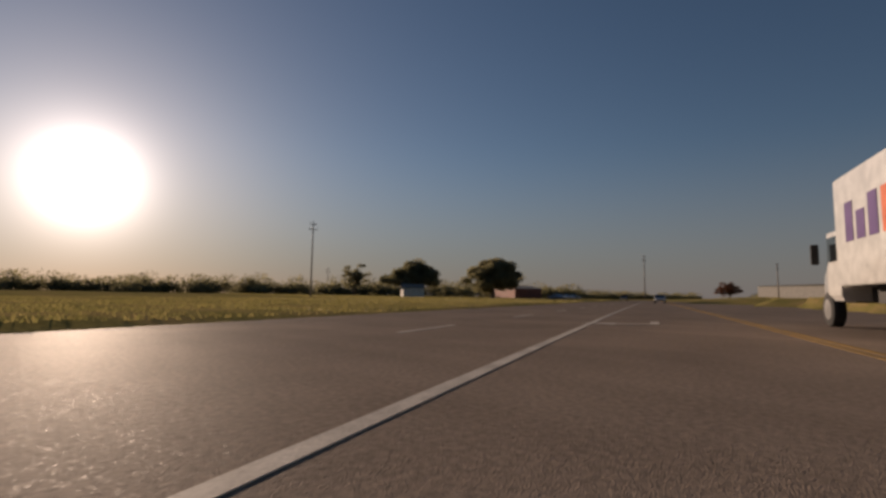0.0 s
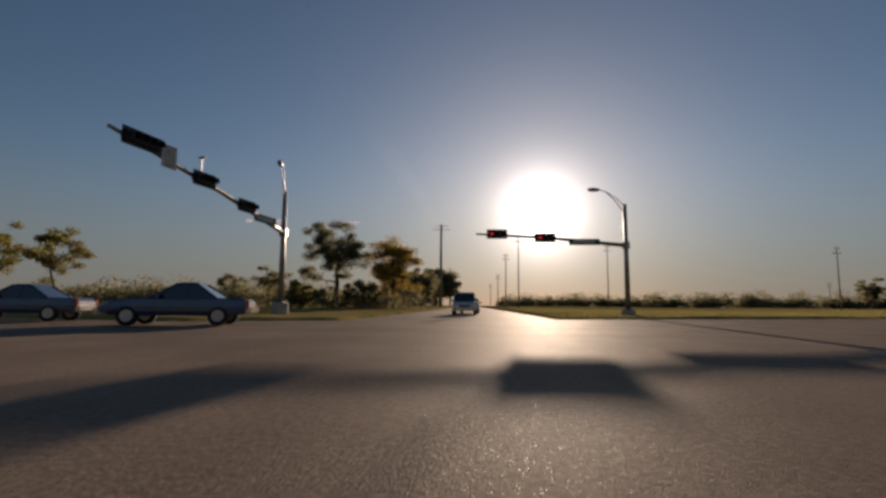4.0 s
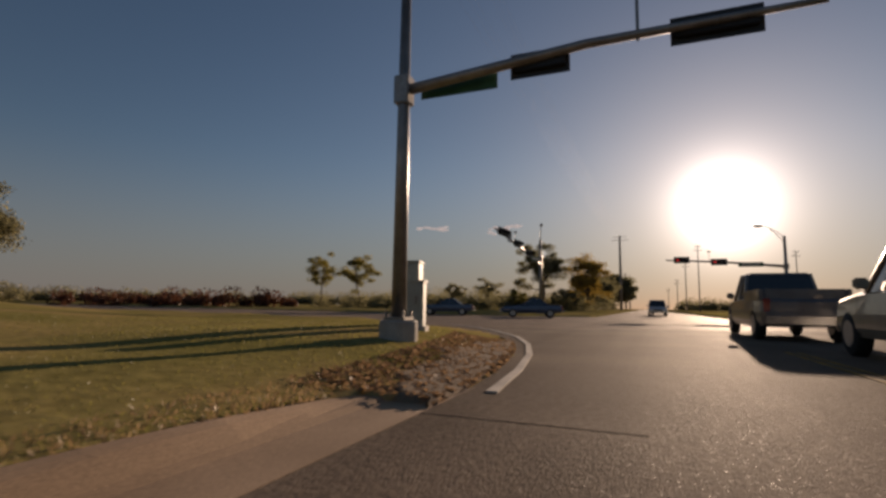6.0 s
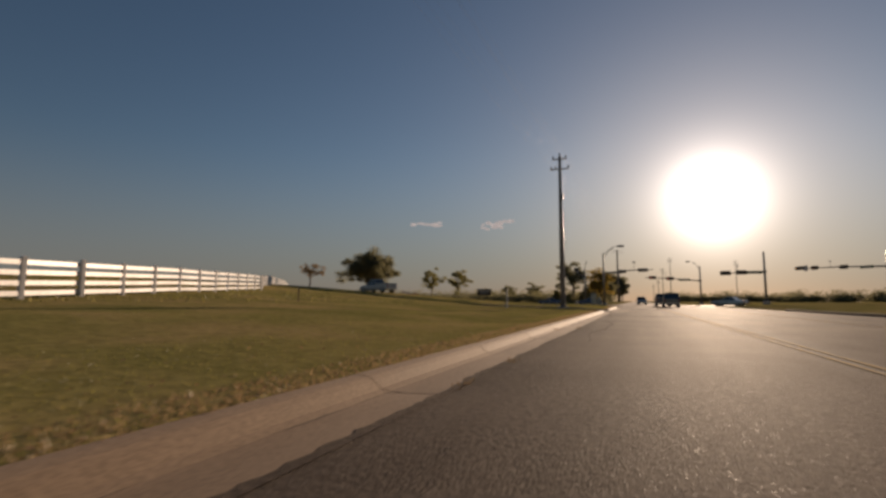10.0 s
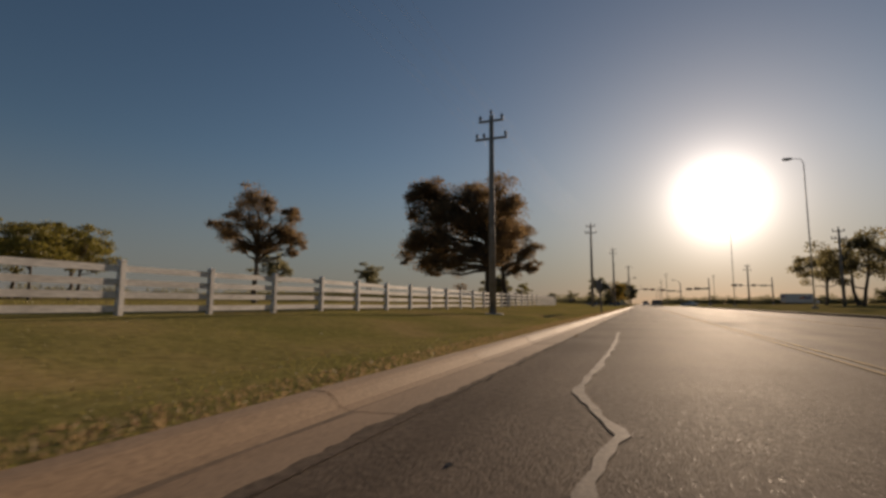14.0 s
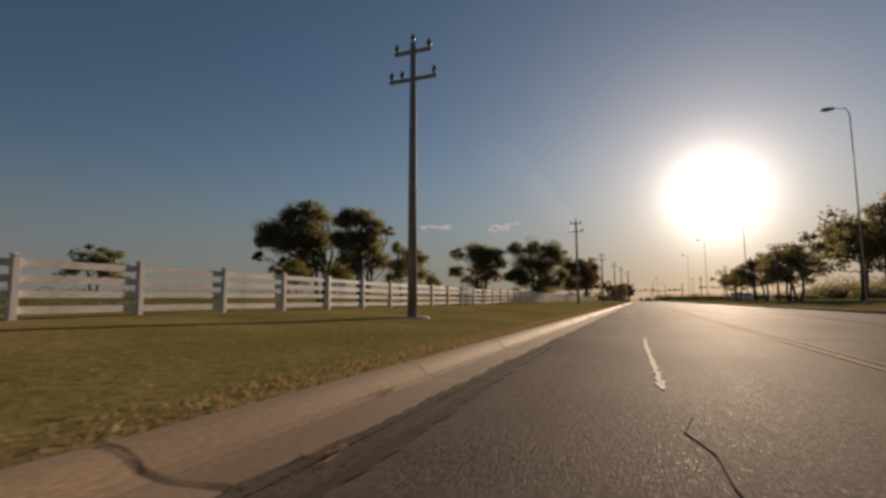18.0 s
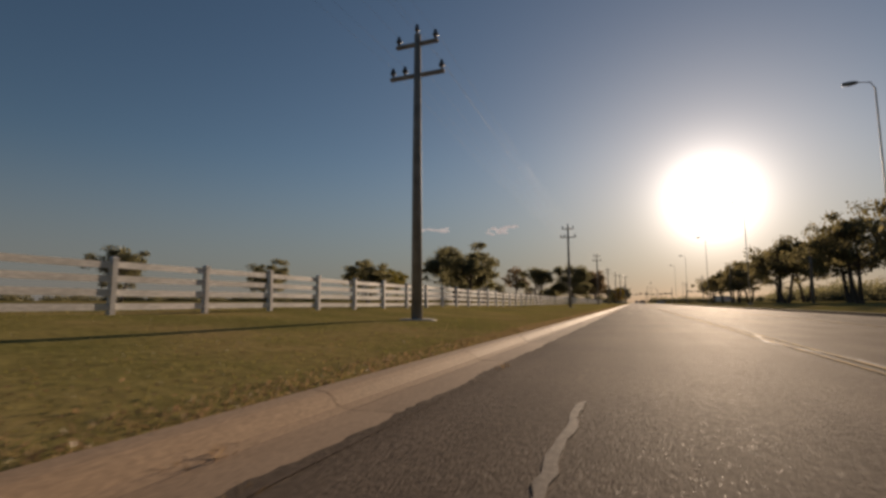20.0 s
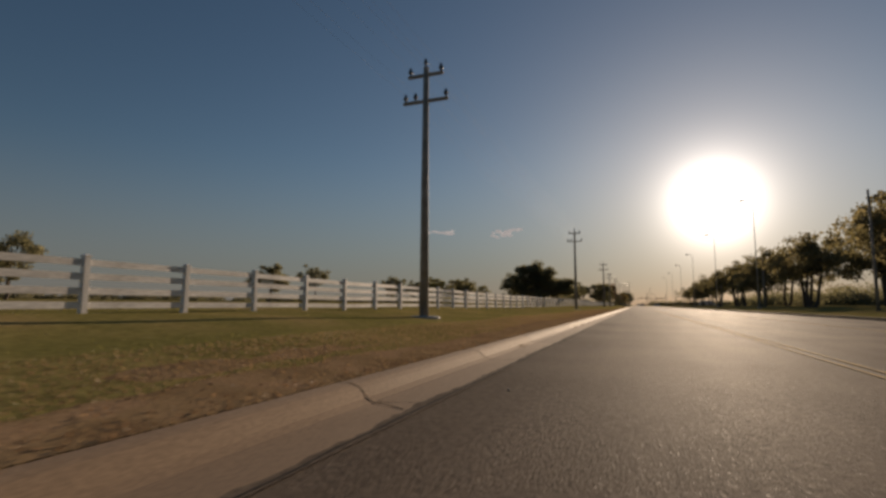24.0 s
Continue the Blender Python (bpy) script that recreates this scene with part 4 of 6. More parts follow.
def signal_mast(x, y, z, top, arm_z, arm_to, heads, lamp_to=None, face=0.0, name_sign=0.35, base=0.75, white_sign=None, label="", slim=1.0):
    """A steel pole with a long arm over the road, signal heads and a street lamp."""
    root = thing("signal_mast", (x, y, z), label, "traffic signal", "signal masts of the junction")
    h = top - z
    part("footing", tube(bmesh.new(), [(0, 0, -0.4), (0, 0, base - 0.03), (0, 0, base)], [0.5 * slim, 0.5 * slim, 0.47 * slim], 24), M["concrete_pale"], root, "round concrete footing")
    part("base_plate", box(bmesh.new(), -0.3 * slim, -0.3 * slim, base, 0.3 * slim, 0.3 * slim, base + 0.05, 0.01), M["steel"], root)
    for sx in (-1, 1):
        for sy in (-1, 1):
            part("bolt", tube(bmesh.new(), [(sx * 0.24 * slim, sy * 0.24 * slim, base + 0.03), (sx * 0.24 * slim, sy * 0.24 * slim, base + 0.16)], 0.035 * slim, 6), M["steel"], root)
    part("shaft", tube(bmesh.new(), [(0, 0, base + 0.04), (0, 0, h * 0.5), (0, 0, h)], [0.2 * slim, 0.17 * slim, 0.13 * slim], 16), M["steel"], root, smooth=True)
    part("cap", tube(bmesh.new(), [(0, 0, h), (0, 0, h + 0.04), (0, 0, h + 0.07)], [0.15, 0.14, 0.05], 16), M["steel"], root, smooth=True)
    end = Vector((arm_to[0] - x, arm_to[1] - y, arm_to[2] - z))
    start = Vector((0, 0, arm_z - z))
    mid = start.lerp(end, 0.5) + Vector((0, 0, 0.12))
    part("arm", tube(bmesh.new(), [start, start.lerp(mid, 0.5), mid, mid.lerp(end, 0.5), end], [r * slim for r in (0.15, 0.135, 0.115, 0.095, 0.07)], 12), M["steel"], root, smooth=True)
    part("flange", box(bmesh.new(), -0.22 * slim, -0.22 * slim, arm_z - z - 0.25, 0.22 * slim, 0.22 * slim, arm_z - z + 0.25, 0.02), M["steel"], root)
    d = (end - start).normalized()
    yaw = math.degrees(math.atan2(d.y, d.x))
    for f, lit, arrow_lit, n in heads:
        p = start.lerp(end, f)
        plate = signal_head(root, (p.x + 0.25 * slim * math.sin(radians(face)), p.y - 0.25 * slim * math.cos(radians(face)), p.z + 0.08 * slim), face, lit, arrow_lit, n)
        plate.scale = (slim, slim, slim)
    if name_sign:
        p = start.lerp(end, name_sign)
        s = part("street_name_sign", box(bmesh.new(), -1.1, -0.025, -0.24, 1.1, 0.0, 0.22, 0.01), M["sign_green"], root, "long green sign on the arm")
        s.matrix_basis = pose(p.x + 0.2 * math.sin(radians(face)), p.y - 0.2 * math.cos(radians(face)), p.z, 0, 0, face)
        s.scale = (slim, 1, slim)
        part("lettering", box(bmesh.new(), -0.8, -0.031, -0.09, 0.75, -0.026, 0.09), M["letter"], s, "pale unreadable lettering")
    if white_sign:
        p = start.lerp(end, white_sign)
        s = part("turn_sign", box(bmesh.new(), -0.4, -0.02, -0.48, 0.4, 0.0, 0.48, 0.015), M["sign_white"], root, "white turn sign with dark words")
        s.matrix_basis = pose(p.x + 0.3 * math.sin(radians(face)), p.y - 0.3 * math.cos(radians(face)), p.z + 0.05, 0, 0, face)
        for k, (word, size) in enumerate((("LEFT TURN", 0.12), ("YIELD", 0.2), ("ON FLASHING", 0.105), ("YELLOW", 0.15), ("ARROW", 0.15))):
            fc = bpy.data.curves.new("wording", "FONT")
            fc.body, fc.size, fc.align_x, fc.align_y, fc.extrude = word, size, "CENTER", "CENTER", 0.002
            fc.materials.append(M["dark"])
            w = new("wording", fc)
            w.parent = s
            w.matrix_basis = pose(0, -0.026, 0.36 - 0.175 * k, 90, 0, 0)
    if lamp_to:
        e = Vector((lamp_to[0] - x, lamp_to[1] - y, lamp_to[2] - z))
        for dz in (0.0, 0.55):
            s = Vector((0, 0, h - 0.1 - dz))
            k = Vector((e.x * 0.72, e.y * 0.72, e.z - 0.12 * (e.z - h)))
            part("lamp_arm", tube(bmesh.new(), [s, s.lerp(k, 0.5) + Vector((0, 0, 0.12)), k] + ([e] if dz == 0 else []), 0.035, 8), M["steel"], root, smooth=True)
        bm = bmesh.new()
        dirv = Vector((e.x, e.y, 0)).normalized()
        tube(bm, [e - dirv * 0.1, e + dirv * 0.05, e + dirv * 0.4, e + dirv * 0.72, e + dirv * 0.82], [0.05, 0.12, 0.16, 0.13, 0.04], 12)
        part("luminaire", bm, M["steel"], root, "cobra-head street lamp", True)
    f = start.lerp(end, 0.62)
    part("camera_mount", tube(bmesh.new(), [f, f + Vector((0, 0, 1.1))], 0.025, 6), M["steel"], root)
    part("detector", tube(bmesh.new(), [f + Vector((0.16, -0.1, 1.12)), f + Vector((-0.16, 0.1, 1.16))], 0.07, 8), M["sign_white"], root, "small pale detector", True)
    return root


signal_mast(-3.7, 26.4, 0.15, 6.88, 4.38, (2.3, 26.5, 4.73), [(0.38, None, False, 3), (0.79, None, False, 4)], (-1.9, 26.4, 7.83), face=180, name_sign=0.15, base=0.36, slim=0.62, label="grey steel signal mast on a round concrete footing by the kerb")
signal_mast(13.1, 77.4, 0.1, 8.18, 5.18, (2.2, 77, 5.98), [(0.54, 0, False, 3), (0.86, 0, False, 3)], (11.2, 77.2, 9.28), face=0, name_sign=0.28, base=0.4, label="steel signal mast showing red lamps at the grassy corner")
signal_mast(-10.1, 71.5, 0.1, 7.88, 5.28, (-10.9, 57, 6.98), [(0.35, None, False, 3), (0.62, None, False, 3), (0.9, None, False, 4)], (-9.6, 69.4, 9.08), face=80, name_sign=0.2, white_sign=0.8, label="dark steel signal mast before the trees")
signal_mast(19, 49, 0.1, 8.48, 5.38, (13, 48.3, 5.13), [(0.55, None, False, 3), (0.92, None, False, 3)], None, face=0, name_sign=0.25, label="steel signal mast with its arm over the main road")
signal_mast(36.3, 54, 0.1, 8.6, 6.2, (28.3, 66.25, 6.72), [(0.45, None, False, 3), (1.0, 0, True, 4), (0.8, 1, False, 3)], None, face=-62, name_sign=0.2, white_sign=0.91, label="steel signal mast with a yellow arrow over the cross road")

# signal cabinets on the corner
for x, y, w, d, h, label in [(-5.3, 30.0, 0.62, 0.54, 1.5, "tall pale grey signal cabinet on a concrete base"), (-4.5, 28.7, 0.42, 0.36, 0.98, "low grey green utility cabinet in the grass")]:
    root = thing("signal_cabinet", (x, y, float(terrain(x, y))), label, "cabinet", turn=14)
    part("base", box(bmesh.new(), -w / 2 - 0.06, -d / 2 - 0.06, -0.2, w / 2 + 0.06, d / 2 + 0.06, 0.3 if h > 1.2 else 0.08, 0.01), M["concrete_pale"], root, "concrete base")
    part("body", box(bmesh.new(), -w / 2, -d / 2, 0.0, w / 2, d / 2, h, 0.015), M["cabinet"], root)
    part("roof", box(bmesh.new(), -w / 2 - 0.03, -d / 2 - 0.03, h, w / 2 + 0.03, d / 2 + 0.03, h + 0.05, 0.015), M["cabinet"], root)
    door = part("door", box(bmesh.new(), -w / 2 + 0.05, -d / 2 - 0.02, 0.36 if h > 1.2 else 0.15, w / 2 - 0.05, -d / 2 - 0.003, h - 0.06, 0.006), M["cabinet"], root)
    part("handle", box(bmesh.new(), w / 2 - 0.16, -d / 2 - 0.06, h * 0.55, w / 2 - 0.12, -d / 2 - 0.02, h * 0.55 + 0.16, 0.008), M["steel"], door)


# small roadside things ---------------------------------------------------------------
def board_sign():
    """Dark direction board on wooden posts."""
    x, y = -17.5, 18.5
    root = thing("direction_board", (x, y, float(terrain(x, y))), "dark brown direction board with pale wording and an arrow", "sign", turn=38)
    root.scale = (0.6, 0.6, 0.66)
    for sx in (-1.05, 0.0, 1.05):
        part("post", box(bmesh.new(), sx - 0.05, 0.02, -0.3, sx + 0.05, 0.12, 2.0, 0.008), M["bark"], root)
    b = part("panel", box(bmesh.new(), -1.55, -0.03, 1.0, 1.55, 0.02, 2.15, 0.015), M["sign_dark"], root)
    part("frame", box(bmesh.new(), -1.6, -0.02, 2.15, 1.6, 0.03, 2.21, 0.008), M["bark"], b)
    for z, w in ((1.93, 1.25), (1.68, 1.1)):
        for k in range(3):
            part("wording", box(bmesh.new(), -w + k * w * 0.68, -0.037, z - 0.07, -w + k * w * 0.68 + w * 0.6, -0.031, z + 0.07), M["letter"], b, "unreadable pale wording")
    bm = box(bmesh.new(), -0.45, -0.037, 1.31, 0.65, -0.031, 1.37)
    o = [(-0.75, 1.34), (-0.4, 1.46), (-0.4, 1.22)]
    prism(bm, o, -0.037, -0.031)
    part("arrow", bm, M["letter"], b, "pale arrow")


board_sign()


def road_sign(x, y, h, label, turn=0, lean=3, w=0.6, hh=0.75):
    root = thing("road_sign", (x, y, float(terrain(x, y))), label, "sign", turn=turn)
    root.matrix_basis = root.matrix_basis @ pose(0, 0, 0, 0, -lean, 0)
    part("post", box(bmesh.new(), -0.05, -0.03, -0.3, 0.05, 0.03, h, 0.006), M["pole"], root)
    part("panel", box(bmesh.new(), -w / 2, 0.032, h - hh, w / 2, 0.04, h + 0.03, 0.0), M["sign_back"], root, "bare metal back of a sign")
    return root


road_sign(-2.6, -83.6, 2.25, "leaning post with a metal sign seen from behind", 20, 3, 0.42, 0.58)


def stake(x, y, h, label, material="vinyl", r=0.03, cap=False):
    root = thing("marker_stake", (x, y, float(terrain(x, y))), label, "marker post")
    part("shaft", tube(bmesh.new(), [(0, 0, -0.2), (0.01, 0, h)], r, 8), M[material], root)
    if cap:
        part("tag", box(bmesh.new(), -0.1, -0.02, h - 0.16, 0.1, 0.01, h, 0.005), M["sign_white"], root)


stake(-9.4, -2.8, 1.4, "white marker stake by the drive", cap=False, r=0.05)
stake(-9.8, 20.5, 1.1, "thin marker stake in the mown grass", "sign_back", 0.03, True)
stake(-8.4, -6.9 - 0.6, 0.5, "short pale stub in the verge", "concrete_pale")
stake(-14.6, -22.0, 0.7, "low wooden stake in the grass", "drive", 0.03)
stake(-9.7, -129.0, 1.2, "thin dark post beside the entrance", "dark", 0.05)
stake(-4.9, -132.6, 0.4, "small pale stake above the drain", "concrete_pale")


def pipe_frame(x, y):
    root = thing("pipe_frame", (x, y, float(terrain(x, y))), "small grey pipe frame standing in the grass", "pipework", turn=30)
    root.scale = (0.42, 0.42, 0.46)
    for sx in (-0.35, 0.02, 0.35):
        part("leg", tube(bmesh.new(), [(sx, 0, -0.1), (sx, 0, 0.85)], 0.04, 8), M["steel"], root, smooth=True)
    part("rail", tube(bmesh.new(), [(-0.38, 0, 0.85), (0.38, 0, 0.85)], 0.035, 8), M["steel"], root, smooth=True)


pipe_frame(-5.7, 12.1)


def drain(x, y, turn, label):
    z = float(ground_z(x, y))
    root = thing("drain_inlet", (x, y, z), label, "drain", turn=turn)
    part("headwall", box(bmesh.new(), -0.5, 0.0, -0.3, 0.5, 0.14, 0.16, 0.02), M["gutter"], root)
    part("apron", box(bmesh.new(), -0.42, -0.6, -0.25, 0.42, 0.0, 0.01, 0.02), M["gutter"], root)
    part("pipe", tube(bmesh.new(), [(0, -0.03, -0.02), (0, 0.0, -0.02)], 0.14, 18), M["dark"], root, "dark pipe mouth")


drain(-4.4, -132.9, 0, "low concrete drain mouth in a shaded hollow beside the entrance")


def street_lamp(x, y, h):
    """A tall thin lamp pole with one arm over the road."""
    root = thing("street_lamp", (x, y, float(terrain(x, y))), "tall thin grey street lamp across the road", "street lamp", "street lamps across the road")
    part("footing", tube(bmesh.new(), [(0, 0, -0.3), (0, 0, 0.2), (0, 0, 0.24)], [0.32, 0.32, 0.28], 16), M["concrete_pale"], root)
    part("pole", tube(bmesh.new(), [(0, 0, 0.2), (0, 0, h * 0.6), (0, 0, h - 0.6), (-0.25, 0, h - 0.1), (-1.0, 0, h)], [0.075, 0.06, 0.05, 0.04, 0.03], 10), M["steel_in_glare"], root, smooth=True)
    part("luminaire", tube(bmesh.new(), [(-0.95, 0, h), (-1.1, 0, h), (-1.5, 0, h - 0.03), (-1.85, 0, h - 0.02), (-1.95, 0, h)], [0.05, 0.13, 0.18, 0.14, 0.04], 12), M["steel"], root, "cobra-head lamp", True)


for y in (-8.0, -56.5, -108.0, -154.0, -200.7, -241.0, -290.0):
    street_lamp(16.9, y, 16.3)
utility_pole(17.2, -279, 9.8, "bare grey pole across the road", collar=False, arms=False, r0=0.13)


def paper_scrap(x, y, size, label):
    bm = bmesh.new()
    bmesh.ops.create_grid(bm, x_segments=6, y_segments=4, size=size)
    for v in bm.verts:
        v.co.z = 0.04 * math.sin(v.co.x * 17) * math.cos(v.co.y * 23) + 0.05
        v.co.y *= 0.5
    bmesh.ops.solidify(bm, geom=bm.faces[:], thickness=0.004)
    solid("paper_scrap", bm, M["sign_white"], label, "litter", at=(x, y, float(terrain(x, y))))


paper_scrap(-5.2, -146.3, 0.17, "crumpled white paper scrap lying in the grass")


def concrete_scrap(x, y, a, b, seed, label="flat broken piece of pale concrete sunk in the verge"):
    """A broken slab lying almost flush in the grass."""
    rng = random.Random(seed)
    bm = bmesh.new()
    rim = [(a * math.cos(q) * k, b * math.sin(q) * k) for q, k in ((2 * math.pi * j / 11, rng.uniform(0.7, 1.1)) for j in range(11))]
    lower, upper = ([bm.verts.new((u * f, v * f, z)) for u, v in rim] for f, z in ((1.0, -0.1), (0.97, 0.022)))
    bm.faces.new(upper)
    for k in range(11):
        bm.faces.new((lower[k], lower[(k + 1) % 11], upper[(k + 1) % 11], upper[k]))
    ob = solid("concrete_scrap", bm, M["concrete_pale"], label, "rubble", at=(x, y, float(terrain(x, y))))
    ob.rotation_euler = (rng.uniform(-0.02, 0.02), 0.06, rng.uniform(-0.3, 0.3))


concrete_scrap(-3.35, -266.4, 0.3, 0.95, 1)
concrete_scrap(-2.75, -266.0, 0.22, 0.55, 2)
concrete_scrap(-3.2, -270.7, 0.06, 0.12, 3, "small pale stone lying in the dry grass")
concrete_scrap(-4.2, -270.5, 0.07, 0.14, 4, "small pale stone lying in the dry grass")


# trees ---------------------------------------------------------------------------------
def tree_meshes(seed, height, width, trunk, bottom, leaf, n_leaf, size, clumps=70, r_trunk=0.3, stems=1, flat=1.0, bare=0.0, even=False, dome=0.0, shift=(0, 0), tuft=1.0, lobes=None):
    """Bark and leaf meshes of one tree. bottom: height of the lowest leaves; clumps: tufts the crown is made of;
    lobes: the crown's main masses, each as its offset, height and radius, thrown to different depths."""
    rng = np.random.default_rng(seed)
    ch = height - bottom
    near = n_leaf > 12000   # trees beside the road are made of finer leaves
    clumps, n_leaf, size = int(clumps * ((1.7 if lobes else 1.35) if near else 1.1)), int(n_leaf * ((1.9 if even else 1.55 if lobes else 1.45) if near else 1.0)), size * ((0.62 if lobes else 0.74) if near else 0.85)
    ends, mass = [], None
    if lobes:
        lob = np.array(lobes)
        reach = np.abs(lob[:, 0]).max() + 0.5
        deep = rng.uniform(0.1, 0.42, (len(lob), 2)) * np.array([-1, 1]) * (reach * np.sqrt(1 - (lob[:, :1] / reach) ** 2))
        pick = rng.choice(len(lob), clumps, p=lob[:, 2] ** 2 / (lob[:, 2] ** 2).sum())
        mass = lob[pick, 2]
        for i in pick:
            g = rng.normal(0, 1, 3)
            g *= lob[i, 2] * rng.uniform(0.2, 0.95) / np.linalg.norm(g)
            ends.append((lob[i, 0] + g[0], deep[i, rng.integers(2)] + g[1], lob[i, 1] + 0.85 * g[2]))
    while len(ends) < clumps:
        p = rng.uniform(-1, 1, 3)
        q = np.linalg.norm(p)
        if q > 1 or q < 0.25:
            continue
        if p[2] < -0.55 and rng.random() < 0.5:
            continue
        lump = 0.82 + 0.22 * math.sin(3 * math.atan2(p[1], p[0]) + seed) + 0.12 * math.sin(5 * p[2] + seed)
        if even:
            lump = 0.84 + 0.1 * math.sin(3 * math.atan2(p[1], p[0]) + 6 * p[2]) + rng.uniform(-0.16, 0.13)
        p = p * lump / max(q, 0.55) * max(q, 0.62)
        if dome:
            p[:2] *= 1 - dome * max(0.0, p[2] + 0.15) ** 1.3
        ends.append((p[0] * width / 2 + shift[0], p[1] * width / 2 * flat + shift[1], bottom + ch * (0.48 + 0.5 * p[2])))
    ends = np.array(ends)
    bm = bmesh.new()
    fork = trunk
    limbs = []
    for s in range(stems):
        a = 2 * math.pi * s / stems + seed
        lean = (0.0 if stems == 1 else 0.55 * trunk)
        top = Vector((math.cos(a) * lean * 0.6 + rng.normal() * 0.12, math.sin(a) * lean * 0.6 + rng.normal() * 0.12, fork))
        b0 = Vector((math.cos(a) * 0.22 * (stems > 1), math.sin(a) * 0.22 * (stems > 1), -0.3))
        r = r_trunk / math.sqrt(stems)
        tube(bm, [b0, b0 + Vector((0, 0, 0.45)), b0.lerp(top, 0.55) + Vector((rng.normal() * 0.1, rng.normal() * 0.1, 0)), top], [r * 1.5, r * 1.05, r * 0.9, r * 0.78], 10, False)
        high = Vector((top.x * 1.6 + rng.normal() * 0.3, top.y * 1.6 + rng.normal() * 0.3, bottom + ch * 0.72))
        tube(bm, [top, top.lerp(high, 0.5) + Vector((rng.normal() * 0.3, rng.normal() * 0.3, 0)), high], [r * 0.78, r * 0.5, r * 0.18], 8, False)
        limbs.append((top, high, r))
    order = rng.permutation(len(ends))
    mains = []
    for i in order[: max(8, clumps // 5)]:
        top, high, r = limbs[int(rng.integers(len(limbs)))]
        e = Vector(ends[i]) * 0.94
        e.z = min(e.z, height * 0.93)
        f = min(0.85, max(0.0, (e.z - fork) / max(0.1, high.z - fork) * 0.55 + rng.uniform(-0.12, 0.1)))
        s = top.lerp(high, f)
        k = s.lerp(e, 0.5) + Vector((rng.normal() * 0.35, rng.normal() * 0.35, rng.uniform(-0.3, 0.45)))
        rr = r * rng.uniform(0.3, 0.45)
        tube(bm, [s, s.lerp(k, 0.5) + Vector((0, 0, rng.uniform(-0.1, 0.2))), k, k.lerp(e, 0.6) + Vector((0, 0, 0.12)), e], [rr, rr * 0.8, rr * 0.55, rr * 0.3, 0.02], 6, False)
        mains.append((k, e, rr))
    for i in order[max(8, clumps // 5):]:
        e = Vector(ends[i])
        k, m_end, rr = min(mains, key=lambda q: (q[1] - e).length)
        s = k.lerp(m_end, rng.uniform(0.1, 0.7))
        tube(bm, [s, s.lerp(e, 0.5) + Vector((rng.normal() * 0.2, rng.normal() * 0.2, rng.uniform(-0.1, 0.3))), e], [rr * 0.4, rr * 0.25, 0.012], 5, False)
    if bare:
        for j in range(3):
            a = rng.uniform(0, 6.28)
            z = bottom * rng.uniform(0.5, 0.85)
            s = Vector((0, 0, z))
            e = s + Vector((math.cos(a) * 1.1, math.sin(a) * 1.1, rng.uniform(-0.3, 0.4)))
            tube(bm, [s, s.lerp(e, 0.6) + Vector((0, 0, 0.15)), e], [0.09, 0.06, 0.015], 6, False)
    wood = finish(bm, "trunk", M["bark"], True)
    per = n_leaf // clumps
    spread = math.sqrt(width * ch) * rng.uniform(0.07, 0.135, clumps) * (1.1 if even else 1.0) * tuft
    if lobes:
        spread = mass * rng.uniform(0.28, 0.66, clumps) * tuft
        per = int(per * 0.95)
    c = np.repeat(ends, per, axis=0)
    g = rng.normal(0, 1, (len(c), 3))
    g = g / np.linalg.norm(g, axis=1)[:, None] * rng.random((len(c), 1)) ** 0.45
    if lobes:
        # some of the leaves stray from their tuft
        g *= np.where(rng.random((len(c), 1)) < 0.3, rng.uniform(1.0, 1.35, (len(c), 1)), 1.0)
    wob = 1 + 0.25 * np.sin(g[:, :1] * 9 + c[:, :1]) * np.sin(g[:, 1:2] * 8 + c[:, 1:2])
    p = c + g * wob * np.repeat(spread, per)[:, None] * np.array([1.15, 1.15, 0.72])
    p[:, 2] = np.maximum(p[:, 2], bottom * 0.86)
    a = rng.normal(0, 1, (len(c), 3))
    a /= np.linalg.norm(a, axis=1)[:, None]
    b = np.cross(a, rng.normal(0, 1, (len(c), 3)))
    b /= np.linalg.norm(b, axis=1)[:, None]
    s1 = (size * rng.uniform(0.6, 1.3, len(c)))[:, None]
    q = np.stack([p - a * s1, p - b * s1 * 0.62, p + a * s1, p + b * s1 * 0.62], 1)
    return wood, raw("crown", q, 4, M[leaf])


def tree(name, x, y, meshes, label, group="", z=None, turn=0.0, s=1.0, tagcat="tree"):
    root = thing(name, (x, y, (float(terrain(x, y)) if z is None else z) - 0.05), label, tagcat, group, turn=turn)
    root.scale = (s, s, s)
    for nm, me in zip(("trunk", "crown"), meshes):
        ob = new(nm, me)
        ob.parent = root
    return root


BY = "trees behind the fence"
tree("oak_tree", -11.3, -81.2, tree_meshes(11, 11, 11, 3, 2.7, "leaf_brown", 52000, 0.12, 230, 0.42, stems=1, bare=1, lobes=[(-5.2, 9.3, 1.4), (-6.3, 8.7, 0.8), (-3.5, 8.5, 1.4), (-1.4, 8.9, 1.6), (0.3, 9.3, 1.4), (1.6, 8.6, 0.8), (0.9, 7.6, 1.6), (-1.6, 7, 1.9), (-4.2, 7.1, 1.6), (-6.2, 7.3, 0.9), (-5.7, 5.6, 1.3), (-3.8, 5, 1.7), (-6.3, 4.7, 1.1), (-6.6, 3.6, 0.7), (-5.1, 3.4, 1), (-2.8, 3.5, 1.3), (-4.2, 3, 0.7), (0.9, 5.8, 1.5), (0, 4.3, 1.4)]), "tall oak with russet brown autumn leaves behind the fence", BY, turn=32)
